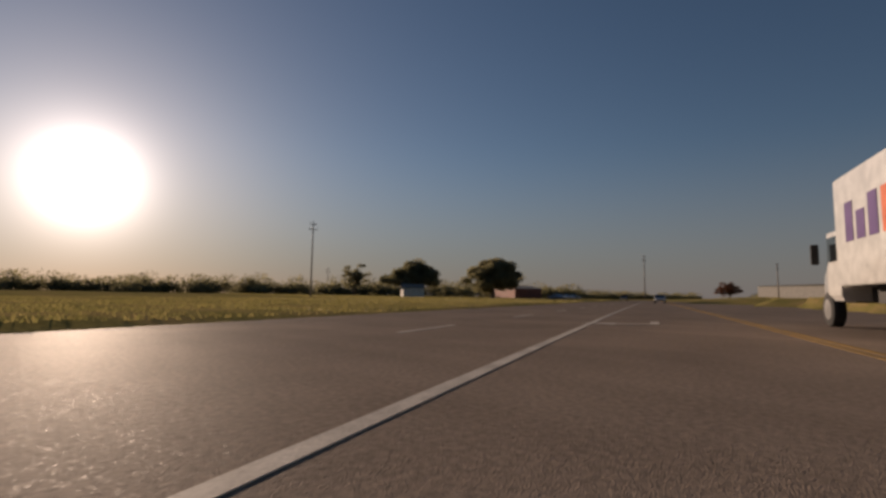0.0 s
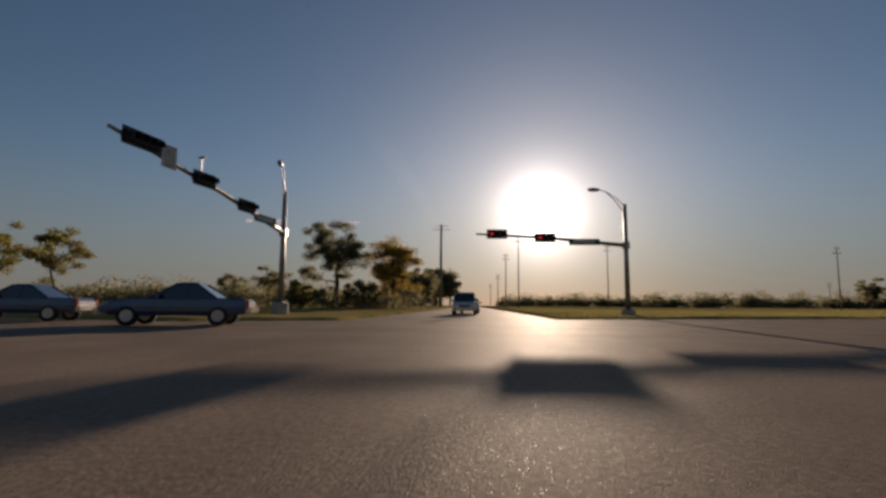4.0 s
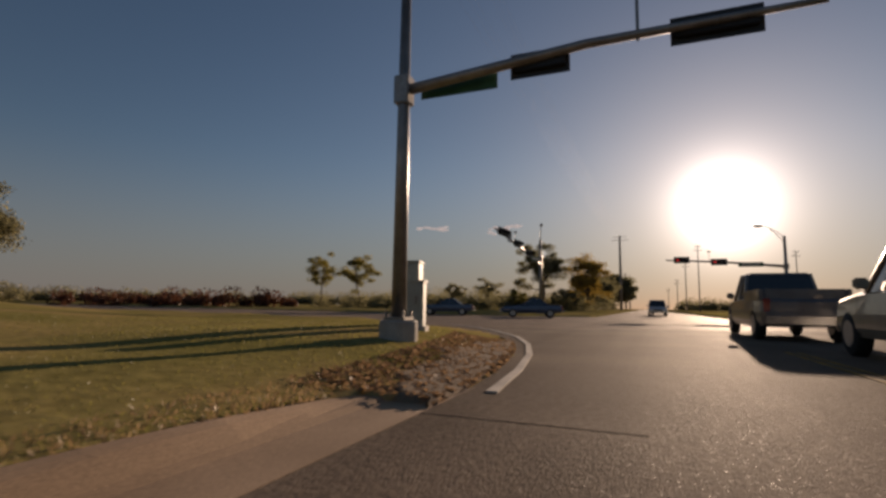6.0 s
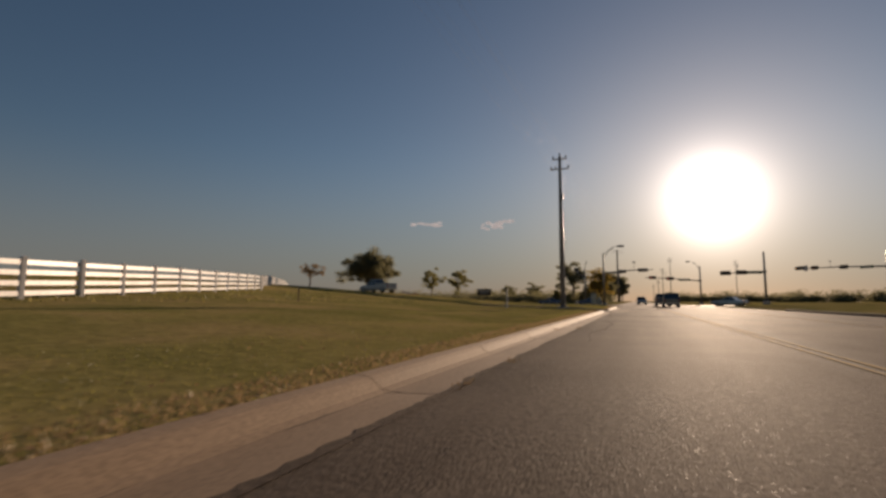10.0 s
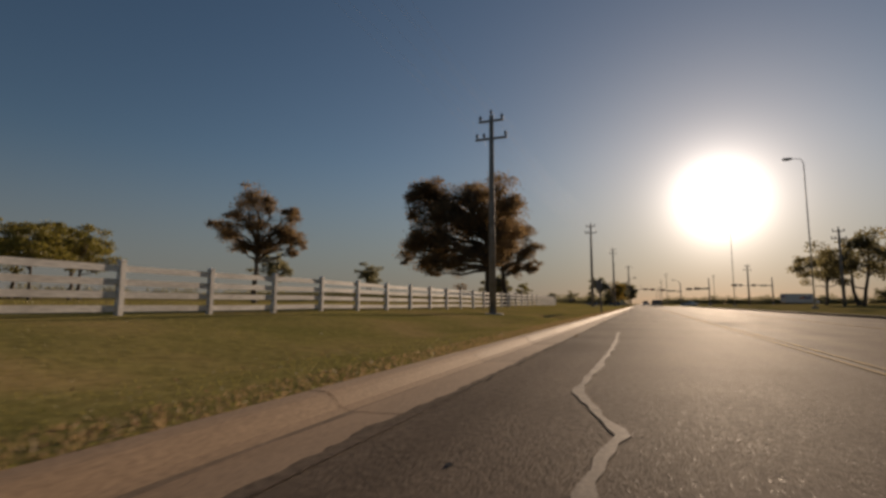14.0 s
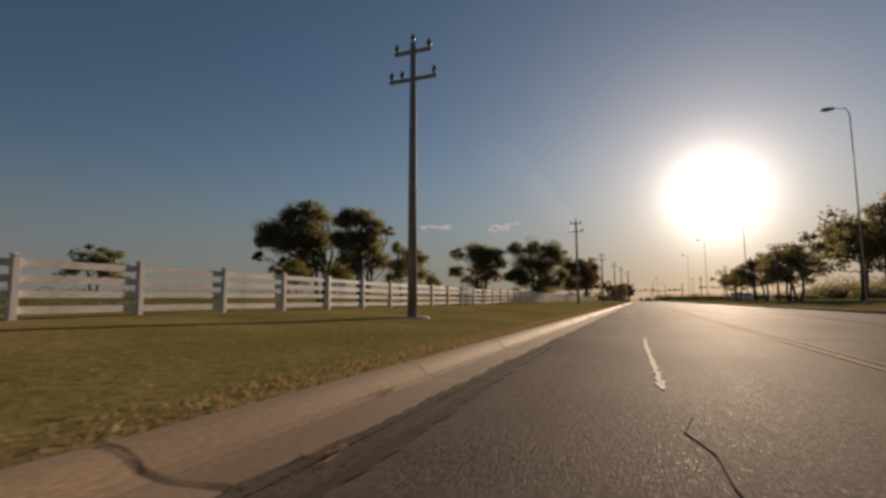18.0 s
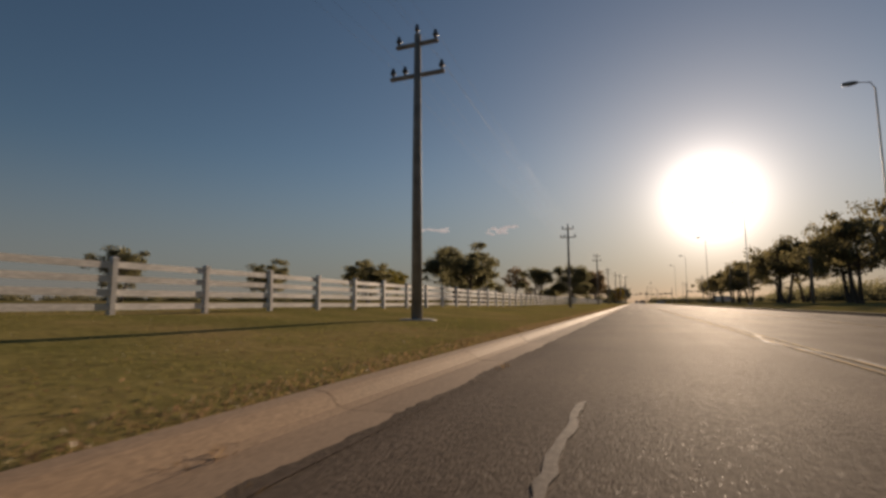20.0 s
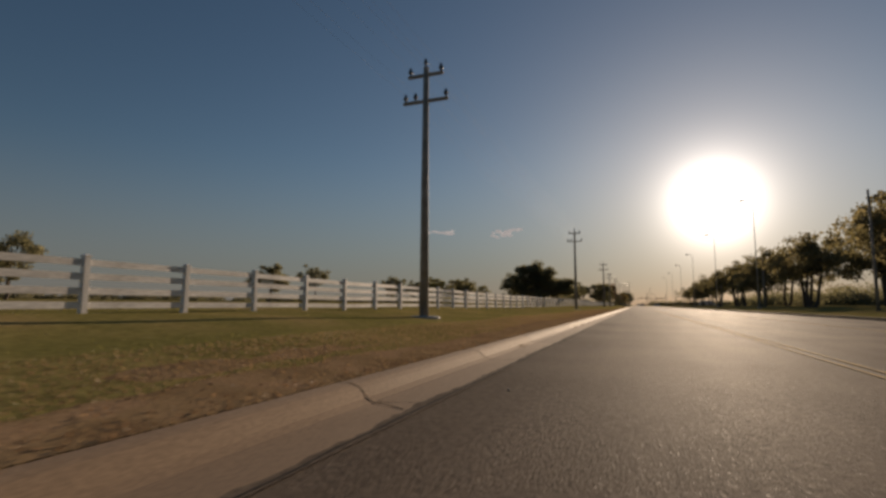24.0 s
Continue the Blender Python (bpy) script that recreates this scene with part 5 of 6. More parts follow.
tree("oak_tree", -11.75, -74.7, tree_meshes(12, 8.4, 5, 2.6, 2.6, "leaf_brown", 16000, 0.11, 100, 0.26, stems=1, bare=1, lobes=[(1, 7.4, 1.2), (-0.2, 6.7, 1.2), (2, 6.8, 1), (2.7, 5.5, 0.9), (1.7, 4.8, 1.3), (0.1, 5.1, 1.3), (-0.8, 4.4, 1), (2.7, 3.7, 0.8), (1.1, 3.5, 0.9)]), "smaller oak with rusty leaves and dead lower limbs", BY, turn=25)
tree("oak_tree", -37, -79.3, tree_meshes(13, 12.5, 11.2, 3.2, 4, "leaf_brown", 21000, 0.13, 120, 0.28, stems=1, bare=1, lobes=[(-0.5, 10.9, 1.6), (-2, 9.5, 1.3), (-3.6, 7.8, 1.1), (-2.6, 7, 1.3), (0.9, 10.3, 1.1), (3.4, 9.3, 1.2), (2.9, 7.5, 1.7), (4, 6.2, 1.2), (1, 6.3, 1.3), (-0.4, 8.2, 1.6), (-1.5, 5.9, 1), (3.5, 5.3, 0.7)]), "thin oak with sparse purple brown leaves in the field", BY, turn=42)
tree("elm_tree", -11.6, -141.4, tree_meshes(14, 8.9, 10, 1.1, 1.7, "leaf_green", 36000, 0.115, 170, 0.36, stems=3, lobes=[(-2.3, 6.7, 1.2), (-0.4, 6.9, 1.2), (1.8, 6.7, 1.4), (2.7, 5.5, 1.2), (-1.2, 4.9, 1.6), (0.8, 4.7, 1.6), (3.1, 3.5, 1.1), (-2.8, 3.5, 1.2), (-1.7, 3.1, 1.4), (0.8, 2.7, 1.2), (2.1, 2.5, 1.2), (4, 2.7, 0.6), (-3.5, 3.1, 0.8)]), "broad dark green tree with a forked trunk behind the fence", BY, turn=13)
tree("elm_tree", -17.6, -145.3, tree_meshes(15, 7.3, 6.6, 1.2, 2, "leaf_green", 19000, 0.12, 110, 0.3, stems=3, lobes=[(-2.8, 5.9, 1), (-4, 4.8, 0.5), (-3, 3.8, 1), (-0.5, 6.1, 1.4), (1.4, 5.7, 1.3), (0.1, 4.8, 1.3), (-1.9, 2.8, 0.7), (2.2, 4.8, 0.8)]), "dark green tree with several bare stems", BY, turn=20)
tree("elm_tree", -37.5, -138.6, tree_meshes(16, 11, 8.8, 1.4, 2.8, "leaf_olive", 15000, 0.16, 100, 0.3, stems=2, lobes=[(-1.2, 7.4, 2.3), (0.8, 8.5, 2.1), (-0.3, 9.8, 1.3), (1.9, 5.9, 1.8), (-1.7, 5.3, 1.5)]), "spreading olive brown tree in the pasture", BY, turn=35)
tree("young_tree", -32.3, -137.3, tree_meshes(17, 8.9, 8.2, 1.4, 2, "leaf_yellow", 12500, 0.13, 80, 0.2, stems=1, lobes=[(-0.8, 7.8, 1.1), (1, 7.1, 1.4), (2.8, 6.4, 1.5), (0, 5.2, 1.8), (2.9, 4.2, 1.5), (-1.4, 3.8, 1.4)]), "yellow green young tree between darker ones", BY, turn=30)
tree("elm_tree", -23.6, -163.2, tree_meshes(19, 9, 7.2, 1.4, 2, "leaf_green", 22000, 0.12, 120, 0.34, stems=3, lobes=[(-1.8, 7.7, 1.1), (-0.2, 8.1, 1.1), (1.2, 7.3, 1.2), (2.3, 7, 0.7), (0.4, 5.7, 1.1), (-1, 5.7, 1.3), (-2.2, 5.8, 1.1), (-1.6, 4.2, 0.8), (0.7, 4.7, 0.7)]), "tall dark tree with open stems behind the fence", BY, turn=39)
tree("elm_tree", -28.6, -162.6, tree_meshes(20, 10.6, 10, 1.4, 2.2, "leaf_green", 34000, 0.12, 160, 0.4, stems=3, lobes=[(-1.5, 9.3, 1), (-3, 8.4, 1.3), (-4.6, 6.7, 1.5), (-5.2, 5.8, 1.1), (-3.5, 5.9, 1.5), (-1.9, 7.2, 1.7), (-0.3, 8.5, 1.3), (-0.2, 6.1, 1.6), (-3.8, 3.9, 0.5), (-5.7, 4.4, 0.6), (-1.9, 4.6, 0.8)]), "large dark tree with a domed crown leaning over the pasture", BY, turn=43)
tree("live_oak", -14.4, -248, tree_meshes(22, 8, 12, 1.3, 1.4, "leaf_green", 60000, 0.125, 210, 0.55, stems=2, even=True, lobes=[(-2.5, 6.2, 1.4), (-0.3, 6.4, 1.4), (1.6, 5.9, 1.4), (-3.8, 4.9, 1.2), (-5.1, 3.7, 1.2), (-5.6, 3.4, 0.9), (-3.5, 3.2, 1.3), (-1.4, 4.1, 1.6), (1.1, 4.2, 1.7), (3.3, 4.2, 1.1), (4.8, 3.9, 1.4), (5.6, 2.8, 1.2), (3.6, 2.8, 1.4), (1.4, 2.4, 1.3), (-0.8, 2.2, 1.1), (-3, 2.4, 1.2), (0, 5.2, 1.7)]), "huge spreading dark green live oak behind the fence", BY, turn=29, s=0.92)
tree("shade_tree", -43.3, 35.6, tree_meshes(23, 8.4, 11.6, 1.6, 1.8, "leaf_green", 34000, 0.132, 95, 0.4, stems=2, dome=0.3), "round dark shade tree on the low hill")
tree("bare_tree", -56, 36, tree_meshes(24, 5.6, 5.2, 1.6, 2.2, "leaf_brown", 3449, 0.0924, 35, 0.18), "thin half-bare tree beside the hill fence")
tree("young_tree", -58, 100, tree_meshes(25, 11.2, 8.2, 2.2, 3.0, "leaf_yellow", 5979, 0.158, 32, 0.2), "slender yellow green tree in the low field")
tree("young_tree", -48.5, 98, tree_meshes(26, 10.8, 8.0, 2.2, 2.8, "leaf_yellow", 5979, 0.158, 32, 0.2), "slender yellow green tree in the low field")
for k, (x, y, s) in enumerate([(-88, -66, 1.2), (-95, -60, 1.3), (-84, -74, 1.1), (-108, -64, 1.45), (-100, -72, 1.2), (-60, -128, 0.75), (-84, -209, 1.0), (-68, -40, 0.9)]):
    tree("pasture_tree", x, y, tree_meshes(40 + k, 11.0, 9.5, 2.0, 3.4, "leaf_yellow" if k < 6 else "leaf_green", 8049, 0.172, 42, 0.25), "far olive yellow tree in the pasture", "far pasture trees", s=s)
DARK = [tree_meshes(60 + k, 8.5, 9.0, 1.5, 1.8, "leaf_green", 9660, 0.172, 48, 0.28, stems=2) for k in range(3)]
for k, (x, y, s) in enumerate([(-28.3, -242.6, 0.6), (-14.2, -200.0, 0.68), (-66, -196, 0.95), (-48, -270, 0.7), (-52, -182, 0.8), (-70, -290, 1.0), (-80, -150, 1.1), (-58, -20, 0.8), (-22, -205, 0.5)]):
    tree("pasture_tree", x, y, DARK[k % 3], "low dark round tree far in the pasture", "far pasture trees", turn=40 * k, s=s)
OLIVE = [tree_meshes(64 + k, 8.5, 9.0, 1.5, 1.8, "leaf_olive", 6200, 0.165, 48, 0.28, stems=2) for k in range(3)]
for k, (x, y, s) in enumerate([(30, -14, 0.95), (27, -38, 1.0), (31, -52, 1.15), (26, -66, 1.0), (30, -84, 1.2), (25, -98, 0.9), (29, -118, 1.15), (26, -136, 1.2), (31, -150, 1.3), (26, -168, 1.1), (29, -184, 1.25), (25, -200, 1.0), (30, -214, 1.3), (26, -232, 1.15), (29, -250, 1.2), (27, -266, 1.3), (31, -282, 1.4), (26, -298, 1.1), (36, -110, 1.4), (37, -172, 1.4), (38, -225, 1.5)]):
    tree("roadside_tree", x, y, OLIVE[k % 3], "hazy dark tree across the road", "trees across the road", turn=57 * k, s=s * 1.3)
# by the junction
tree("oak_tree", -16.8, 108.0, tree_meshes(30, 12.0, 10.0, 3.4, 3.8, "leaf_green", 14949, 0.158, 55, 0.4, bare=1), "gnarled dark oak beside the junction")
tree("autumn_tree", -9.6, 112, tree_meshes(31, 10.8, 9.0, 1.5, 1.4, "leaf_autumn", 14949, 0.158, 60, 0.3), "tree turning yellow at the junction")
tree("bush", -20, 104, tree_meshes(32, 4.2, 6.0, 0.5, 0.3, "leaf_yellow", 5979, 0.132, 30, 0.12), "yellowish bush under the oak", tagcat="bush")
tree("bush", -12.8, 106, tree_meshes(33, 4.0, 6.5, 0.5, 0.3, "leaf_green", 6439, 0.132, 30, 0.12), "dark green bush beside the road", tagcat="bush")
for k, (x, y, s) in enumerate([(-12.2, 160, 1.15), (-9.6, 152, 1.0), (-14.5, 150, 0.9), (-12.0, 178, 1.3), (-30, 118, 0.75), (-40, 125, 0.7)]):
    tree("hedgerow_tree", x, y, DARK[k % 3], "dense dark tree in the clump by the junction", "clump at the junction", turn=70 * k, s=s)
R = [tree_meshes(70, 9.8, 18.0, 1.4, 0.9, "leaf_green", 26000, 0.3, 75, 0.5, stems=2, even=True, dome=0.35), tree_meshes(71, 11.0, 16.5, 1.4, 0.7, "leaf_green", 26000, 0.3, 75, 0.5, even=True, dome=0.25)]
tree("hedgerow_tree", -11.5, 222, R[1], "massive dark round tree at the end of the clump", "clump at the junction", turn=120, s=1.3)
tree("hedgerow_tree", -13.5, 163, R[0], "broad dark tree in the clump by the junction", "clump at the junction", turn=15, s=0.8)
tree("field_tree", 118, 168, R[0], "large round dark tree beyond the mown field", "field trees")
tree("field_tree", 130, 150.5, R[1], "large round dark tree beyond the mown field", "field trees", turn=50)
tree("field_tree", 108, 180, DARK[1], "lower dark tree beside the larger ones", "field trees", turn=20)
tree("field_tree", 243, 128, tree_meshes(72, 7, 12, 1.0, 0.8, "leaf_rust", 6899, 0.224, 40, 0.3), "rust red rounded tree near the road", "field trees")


# far woods ------------------------------------------------------------------------------
def woods(name, line, rows, height, leaf, n, size, label, seed):
    """A far belt of trees as one mass of leaf clumps with an uneven top."""
    rng = np.random.default_rng(seed)
    pts = np.array([(p.x, p.y) for p in along(line, 3.2)])
    out = []
    for p in pts:
        for r in range(rows + 1):
            c = p + rng.normal(0, 3.5, 2)
            h = height * (0.5 + 0.5 * rng.random() ** 1.8)
            wide = h * rng.uniform(0.75, 1.1)
            # each tree is a few round heads over a lower skirt of leaves
            for f, (dx, dy, dz) in ((0.62, (0.0, 0.0, 0.62)), (0.45, (*rng.uniform(-0.5, 0.5, 2), 0.45)), (0.45, (*rng.uniform(-0.6, 0.6, 2), 0.35)), (0.7, (0.0, 0.0, 0.22))):
                k = int(n * f * 0.9)
                a = rng.normal(0, 1, (k, 3))
                q = a / np.linalg.norm(a, axis=1)[:, None] * rng.uniform(0.55, 1.0, (k, 1))
                out.append(np.stack([c[0] + wide * (dx + q[:, 0] * f), c[1] + wide * (dy + q[:, 1] * f), np.maximum(h * (dz + 0.6 * q[:, 2] * f), 0.2)], 1))
    p = np.concatenate(out)
    a = rng.normal(0, 1, (len(p), 3))
    a /= np.linalg.norm(a, axis=1)[:, None]
    b = np.cross(a, rng.normal(0, 1, (len(p), 3)))
    b /= np.linalg.norm(b, axis=1)[:, None]
    s = (size * 0.68 * rng.uniform(0.6, 1.3, len(p)))[:, None]
    q = np.stack([p - a * s, p - b * s * 0.6, p + a * s, p + b * s * 0.6], 1)
    return tagged(new(name, raw(name, q, 4, M[leaf])), label, "woods", kind="stuff")


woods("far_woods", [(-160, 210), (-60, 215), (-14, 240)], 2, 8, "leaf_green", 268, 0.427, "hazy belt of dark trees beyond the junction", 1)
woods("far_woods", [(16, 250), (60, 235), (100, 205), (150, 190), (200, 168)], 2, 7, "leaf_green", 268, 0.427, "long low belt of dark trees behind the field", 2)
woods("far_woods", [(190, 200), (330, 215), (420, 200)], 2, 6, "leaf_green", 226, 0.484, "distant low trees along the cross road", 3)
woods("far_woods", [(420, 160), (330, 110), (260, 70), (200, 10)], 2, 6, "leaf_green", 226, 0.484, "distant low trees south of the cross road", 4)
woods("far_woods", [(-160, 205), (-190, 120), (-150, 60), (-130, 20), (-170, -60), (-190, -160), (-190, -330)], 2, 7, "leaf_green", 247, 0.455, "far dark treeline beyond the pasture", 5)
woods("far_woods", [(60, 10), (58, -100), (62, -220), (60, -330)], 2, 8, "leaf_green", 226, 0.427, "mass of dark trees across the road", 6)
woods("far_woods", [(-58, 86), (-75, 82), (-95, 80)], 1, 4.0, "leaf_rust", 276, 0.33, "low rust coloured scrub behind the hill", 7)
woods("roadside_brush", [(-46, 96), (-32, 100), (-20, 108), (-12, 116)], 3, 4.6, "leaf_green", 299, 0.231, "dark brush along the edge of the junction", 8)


# buildings far off -----------------------------------------------------------------------
def shed(x, y, w, d, h, turn, wall, label, roof_h=1.0):
    root = thing("shed", (x, y, float(terrain(x, y)) - 0.05), label, "building", turn=turn)
    part("wall", box(bmesh.new(), -w / 2, -d / 2, 0, w / 2, d / 2, h, 0.0), M[wall], root)
    bm = bmesh.new()
    prism(bm, [(-w / 2 - 0.3, h), (w / 2 + 0.3, h), (0, h + roof_h)], -d / 2 - 0.3, d / 2 + 0.3)
    part("roof", bm, M["roof"], root)
    for k in range(max(1, int(w / 6))):
        xx = -w / 2 + (k + 0.5) * w / max(1, int(w / 6))
        part("window", box(bmesh.new(), xx - 0.6, -d / 2 - 0.05, h * 0.4, xx + 0.6, -d / 2 + 0.02, h * 0.75, 0.01), M["glass"], root)
    part("door", box(bmesh.new(), -w / 2 + 0.6, -d / 2 - 0.06, 0, -w / 2 + 1.5, -d / 2 + 0.02, min(2.1, h * 0.85), 0.01), M["dark"], root)
    return root


shed(112, 161, 4.5, 5, 2.3, 60, "wall_pale", "small pale shed beneath the field trees", 1.0)
shed(150, 158, 16, 8, 2.8, 60, "wall_red", "low reddish building beside the large trees", 1.0)
shed(290, 94, 70, 20, 6.0, 70, "wall_pale", "long white warehouse far along the road", 0.8)


# vehicles ----------------------------------------------------------------------------------
def wheel(root, x, y, r, w=0.24):
    t = part("wheel", tube(bmesh.new(), [(x - w / 2, y, r), (x - w / 2 + 0.03, y, r), (x + w / 2 - 0.03, y, r), (x + w / 2, y, r)], [r * 0.9, r, r, r * 0.9], 22), M["tyre"], root, "black tyre", True)
    part("rim", tube(bmesh.new(), [(x - w / 2 - 0.008, y, r), (x + w / 2 + 0.008, y, r)], [r * 0.6, r * 0.6], 16), M["rim"], t, "grey wheel rim")


def ring(w, y, z0, z1, tuck=0.06):
    """A rounded cross section of a car body at y."""
    return [(-w + tuck, y, z0), (-w, y, z0 + 0.15), (-w, y, (z0 + z1) / 2), (-w + 0.03, y, z1 - 0.06), (-w + 0.12, y, z1), (w - 0.12, y, z1), (w - 0.03, y, z1 - 0.06), (w, y, (z0 + z1) / 2), (w, y, z0 + 0.15), (w - tuck, y, z0)]


def vehicle(at, turn, paint, kind, label, group="", z=0.0):
    """A road vehicle that faces +y before it is turned."""
    root = thing("car" if kind in ("suv", "sedan") else "pickup_truck", (*at, z), label, "car" if kind in ("suv", "sedan") else "pickup", group, turn=turn)
    L, W, hood, roof, r = {"suv": (4.9, 0.96, 1.08, 1.82, 0.38), "sedan": (4.7, 0.9, 0.92, 1.46, 0.33), "pickup": (5.7, 0.98, 1.1, 1.86, 0.4)}[kind]
    y0, y1 = -L / 2, L / 2
    body = part("body", loft(bmesh.new(), [ring(W * 0.86, y0, 0.5, hood - 0.12), ring(W * 0.96, y0 + 0.15, 0.38, hood), ring(W, y0 + 0.8, 0.33, hood + 0.02), ring(W, 0.0, 0.33, hood + 0.02), ring(W, y1 - 1.3, 0.33, hood), ring(W * 0.97, y1 - 0.35, 0.36, hood - 0.1), ring(W * 0.85, y1, 0.46, hood - 0.28)]), M["paint_" + paint], root, smooth=False)
    if kind == "pickup":
        c0, c1 = -0.55, 1.35
        part("bed", box(bmesh.new(), -W + 0.14, y0 + 0.2, hood - 0.05, W - 0.14, c0 - 0.15, hood + 0.03, 0.01), M["dark"], root, "dark open load bed")
        for sx in (-1, 1):
            part("bed_side", box(bmesh.new(), sx * (W - 0.07) - 0.06, y0 + 0.12, hood - 0.1, sx * (W - 0.07) + 0.06, c0 - 0.1, hood + 0.2, 0.02), M["paint_" + paint], root)
        part("tailgate", box(bmesh.new(), -W + 0.15, y0 + 0.1, hood - 0.4, W - 0.15, y0 + 0.18, hood + 0.2, 0.015), M["paint_" + paint], root)
    else:
        c0, c1 = (y0 + 0.2, y1 - 1.55) if kind == "suv" else (y0 + 0.95, y1 - 1.5)
    s0, s1 = (0.25, 0.75) if kind != "sedan" else (0.75, 0.9)
    part("cabin_glass", loft(bmesh.new(), [[(-W + 0.07, c0, hood - 0.02), (W - 0.07, c0, hood - 0.02), (W - 0.07, c1, hood - 0.02), (-W + 0.07, c1, hood - 0.02)], [(-W + 0.2, c0 + s0, roof - 0.05), (W - 0.2, c0 + s0, roof - 0.05), (W - 0.2, c1 - s1, roof - 0.05), (-W + 0.2, c1 - s1, roof - 0.05)]]), M["glass"], root, "dark car glass")
    part("roof", loft(bmesh.new(), [[(-W + 0.19, c0 + s0 - 0.03, roof - 0.07), (W - 0.19, c0 + s0 - 0.03, roof - 0.07), (W - 0.19, c1 - s1 + 0.03, roof - 0.07), (-W + 0.19, c1 - s1 + 0.03, roof - 0.07)], [(-W + 0.27, c0 + s0 + 0.05, roof), (W - 0.27, c0 + s0 + 0.05, roof), (W - 0.27, c1 - s1 - 0.05, roof), (-W + 0.27, c1 - s1 - 0.05, roof)]]), M["paint_" + paint], root)
    for sx in (-1, 1):
        for f in (0.02, 0.5, 0.98):
            yb, yt = c0 + (c1 - c0) * f, c0 + s0 + (c1 - s1 - c0 - s0) * f
            part("pillar", tube(bmesh.new(), [(sx * (W - 0.07), yb, hood - 0.02), (sx * (W - 0.2), yt, roof - 0.04)], 0.045, 6), M["paint_" + paint], root)
        part("headlight", box(bmesh.new(), sx * (W - 0.3) - 0.17, y1 - 0.12, hood - 0.46, sx * (W - 0.3) + 0.17, y1 + 0.01, hood - 0.26, 0.03), M["lamp_clear"], root)
        part("tail_light", box(bmesh.new(), sx * (W - 0.16) - 0.08, y0 - 0.015, hood - 0.38, sx * (W - 0.16) + 0.08, y0 + 0.12, hood - 0.04, 0.02), M["tail"], root)
        part("mirror", box(bmesh.new(), sx * (W + 0.1) - 0.1, c1 - 0.45, hood + 0.02, sx * (W + 0.1) + 0.1, c1 - 0.33, hood + 0.2, 0.03), M["paint_" + paint], root)
        for yy in (y0 + 0.95, y1 - 0.95):
            wheel(root, sx * (W - 0.12), yy, r)
    part("bumper", box(bmesh.new(), -W * 0.9, y0 - 0.1, 0.42, W * 0.9, y0 + 0.06, 0.62, 0.03), M["chrome"], root, "rear bumper")
    part("bumper", box(bmesh.new(), -W * 0.88, y1 - 0.06, 0.38, W * 0.88, y1 + 0.09, 0.6, 0.03), M["chrome"], root, "front bumper")
    part("grille", box(bmesh.new(), -W * 0.45, y1 - 0.03, 0.62, W * 0.45, y1 + 0.03, hood - 0.3, 0.015), M["dark"], root)
    return root


def box_truck(at, turn, label, logo=True, L=9.5, z=0.0, paint="white"):
    root = thing("box_truck", (*at, z), label, "truck", turn=turn)
    y0, y1 = -L / 2, L / 2
    part("cargo_box", box(bmesh.new(), -1.25, y0, 1.15, 1.25, y1 - 2.3, 4.0, 0.03), M["paint_" + paint], root)
    part("chassis", box(bmesh.new(), -0.5, y0 + 0.2, 0.7, 0.5, y1 - 0.3, 1.12, 0.02), M["dark"], root)
    part("cab", loft(bmesh.new(), [ring(1.15, y1 - 2.2, 0.75, 2.75), ring(1.15, y1 - 1.1, 0.75, 2.75), ring(1.1, y1 - 0.85, 0.7, 1.75), ring(0.95, y1, 0.7, 1.6)]), M["paint_" + paint], root)
    part("windscreen", loft(bmesh.new(), [[(-1.0, y1 - 0.86, 1.8), (1.0, y1 - 0.86, 1.8), (1.0, y1 - 1.0, 1.8), (-1.0, y1 - 1.0, 1.8)], [(-0.98, y1 - 1.06, 2.6), (0.98, y1 - 1.06, 2.6), (0.98, y1 - 1.16, 2.6), (-0.98, y1 - 1.16, 2.6)]]), M["glass"], root)
    for sx in (-1, 1):
        part("side_window", box(bmesh.new(), sx * 1.14 - 0.02, y1 - 2.0, 1.85, sx * 1.14 + 0.02, y1 - 1.2, 2.55, 0.01), M["glass"], root)
        part("mirror", box(bmesh.new(), sx * 1.4 - 0.1, y1 - 1.0, 1.8, sx * 1.4 + 0.1, y1 - 0.9, 2.4, 0.02), M["dark"], root)
        if logo:
            for k in range(5):
                a = y1 - 3.1 - 0.74 * k
                part("logo", box(bmesh.new(), sx * 1.255 - 0.006, a - 0.52, 2.25, sx * 1.255 + 0.006, a, 3.25 if k in (0, 2, 3) else 2.95, 0.0), M["logo_purple" if k < 3 else "logo_orange"], root, "plain coloured block")
        for yy in (y0 + 1.3, y0 + 2.4, y1 - 1.0):
            wheel(root, sx * 1.0, yy, 0.5, 0.32)
        part("tail_light", box(bmesh.new(), sx * 1.05 - 0.1, y0 - 0.03, 0.85, sx * 1.05 + 0.1, y0 + 0.02, 1.0, 0.01), M["tail"], root)
    if logo:
        part("logo", box(bmesh.new(), -0.8, y0 - 0.012, 2.9, 0.8, y0 - 0.002, 3.4, 0.0), M["logo_purple"], root, "plain dark block")
    return root


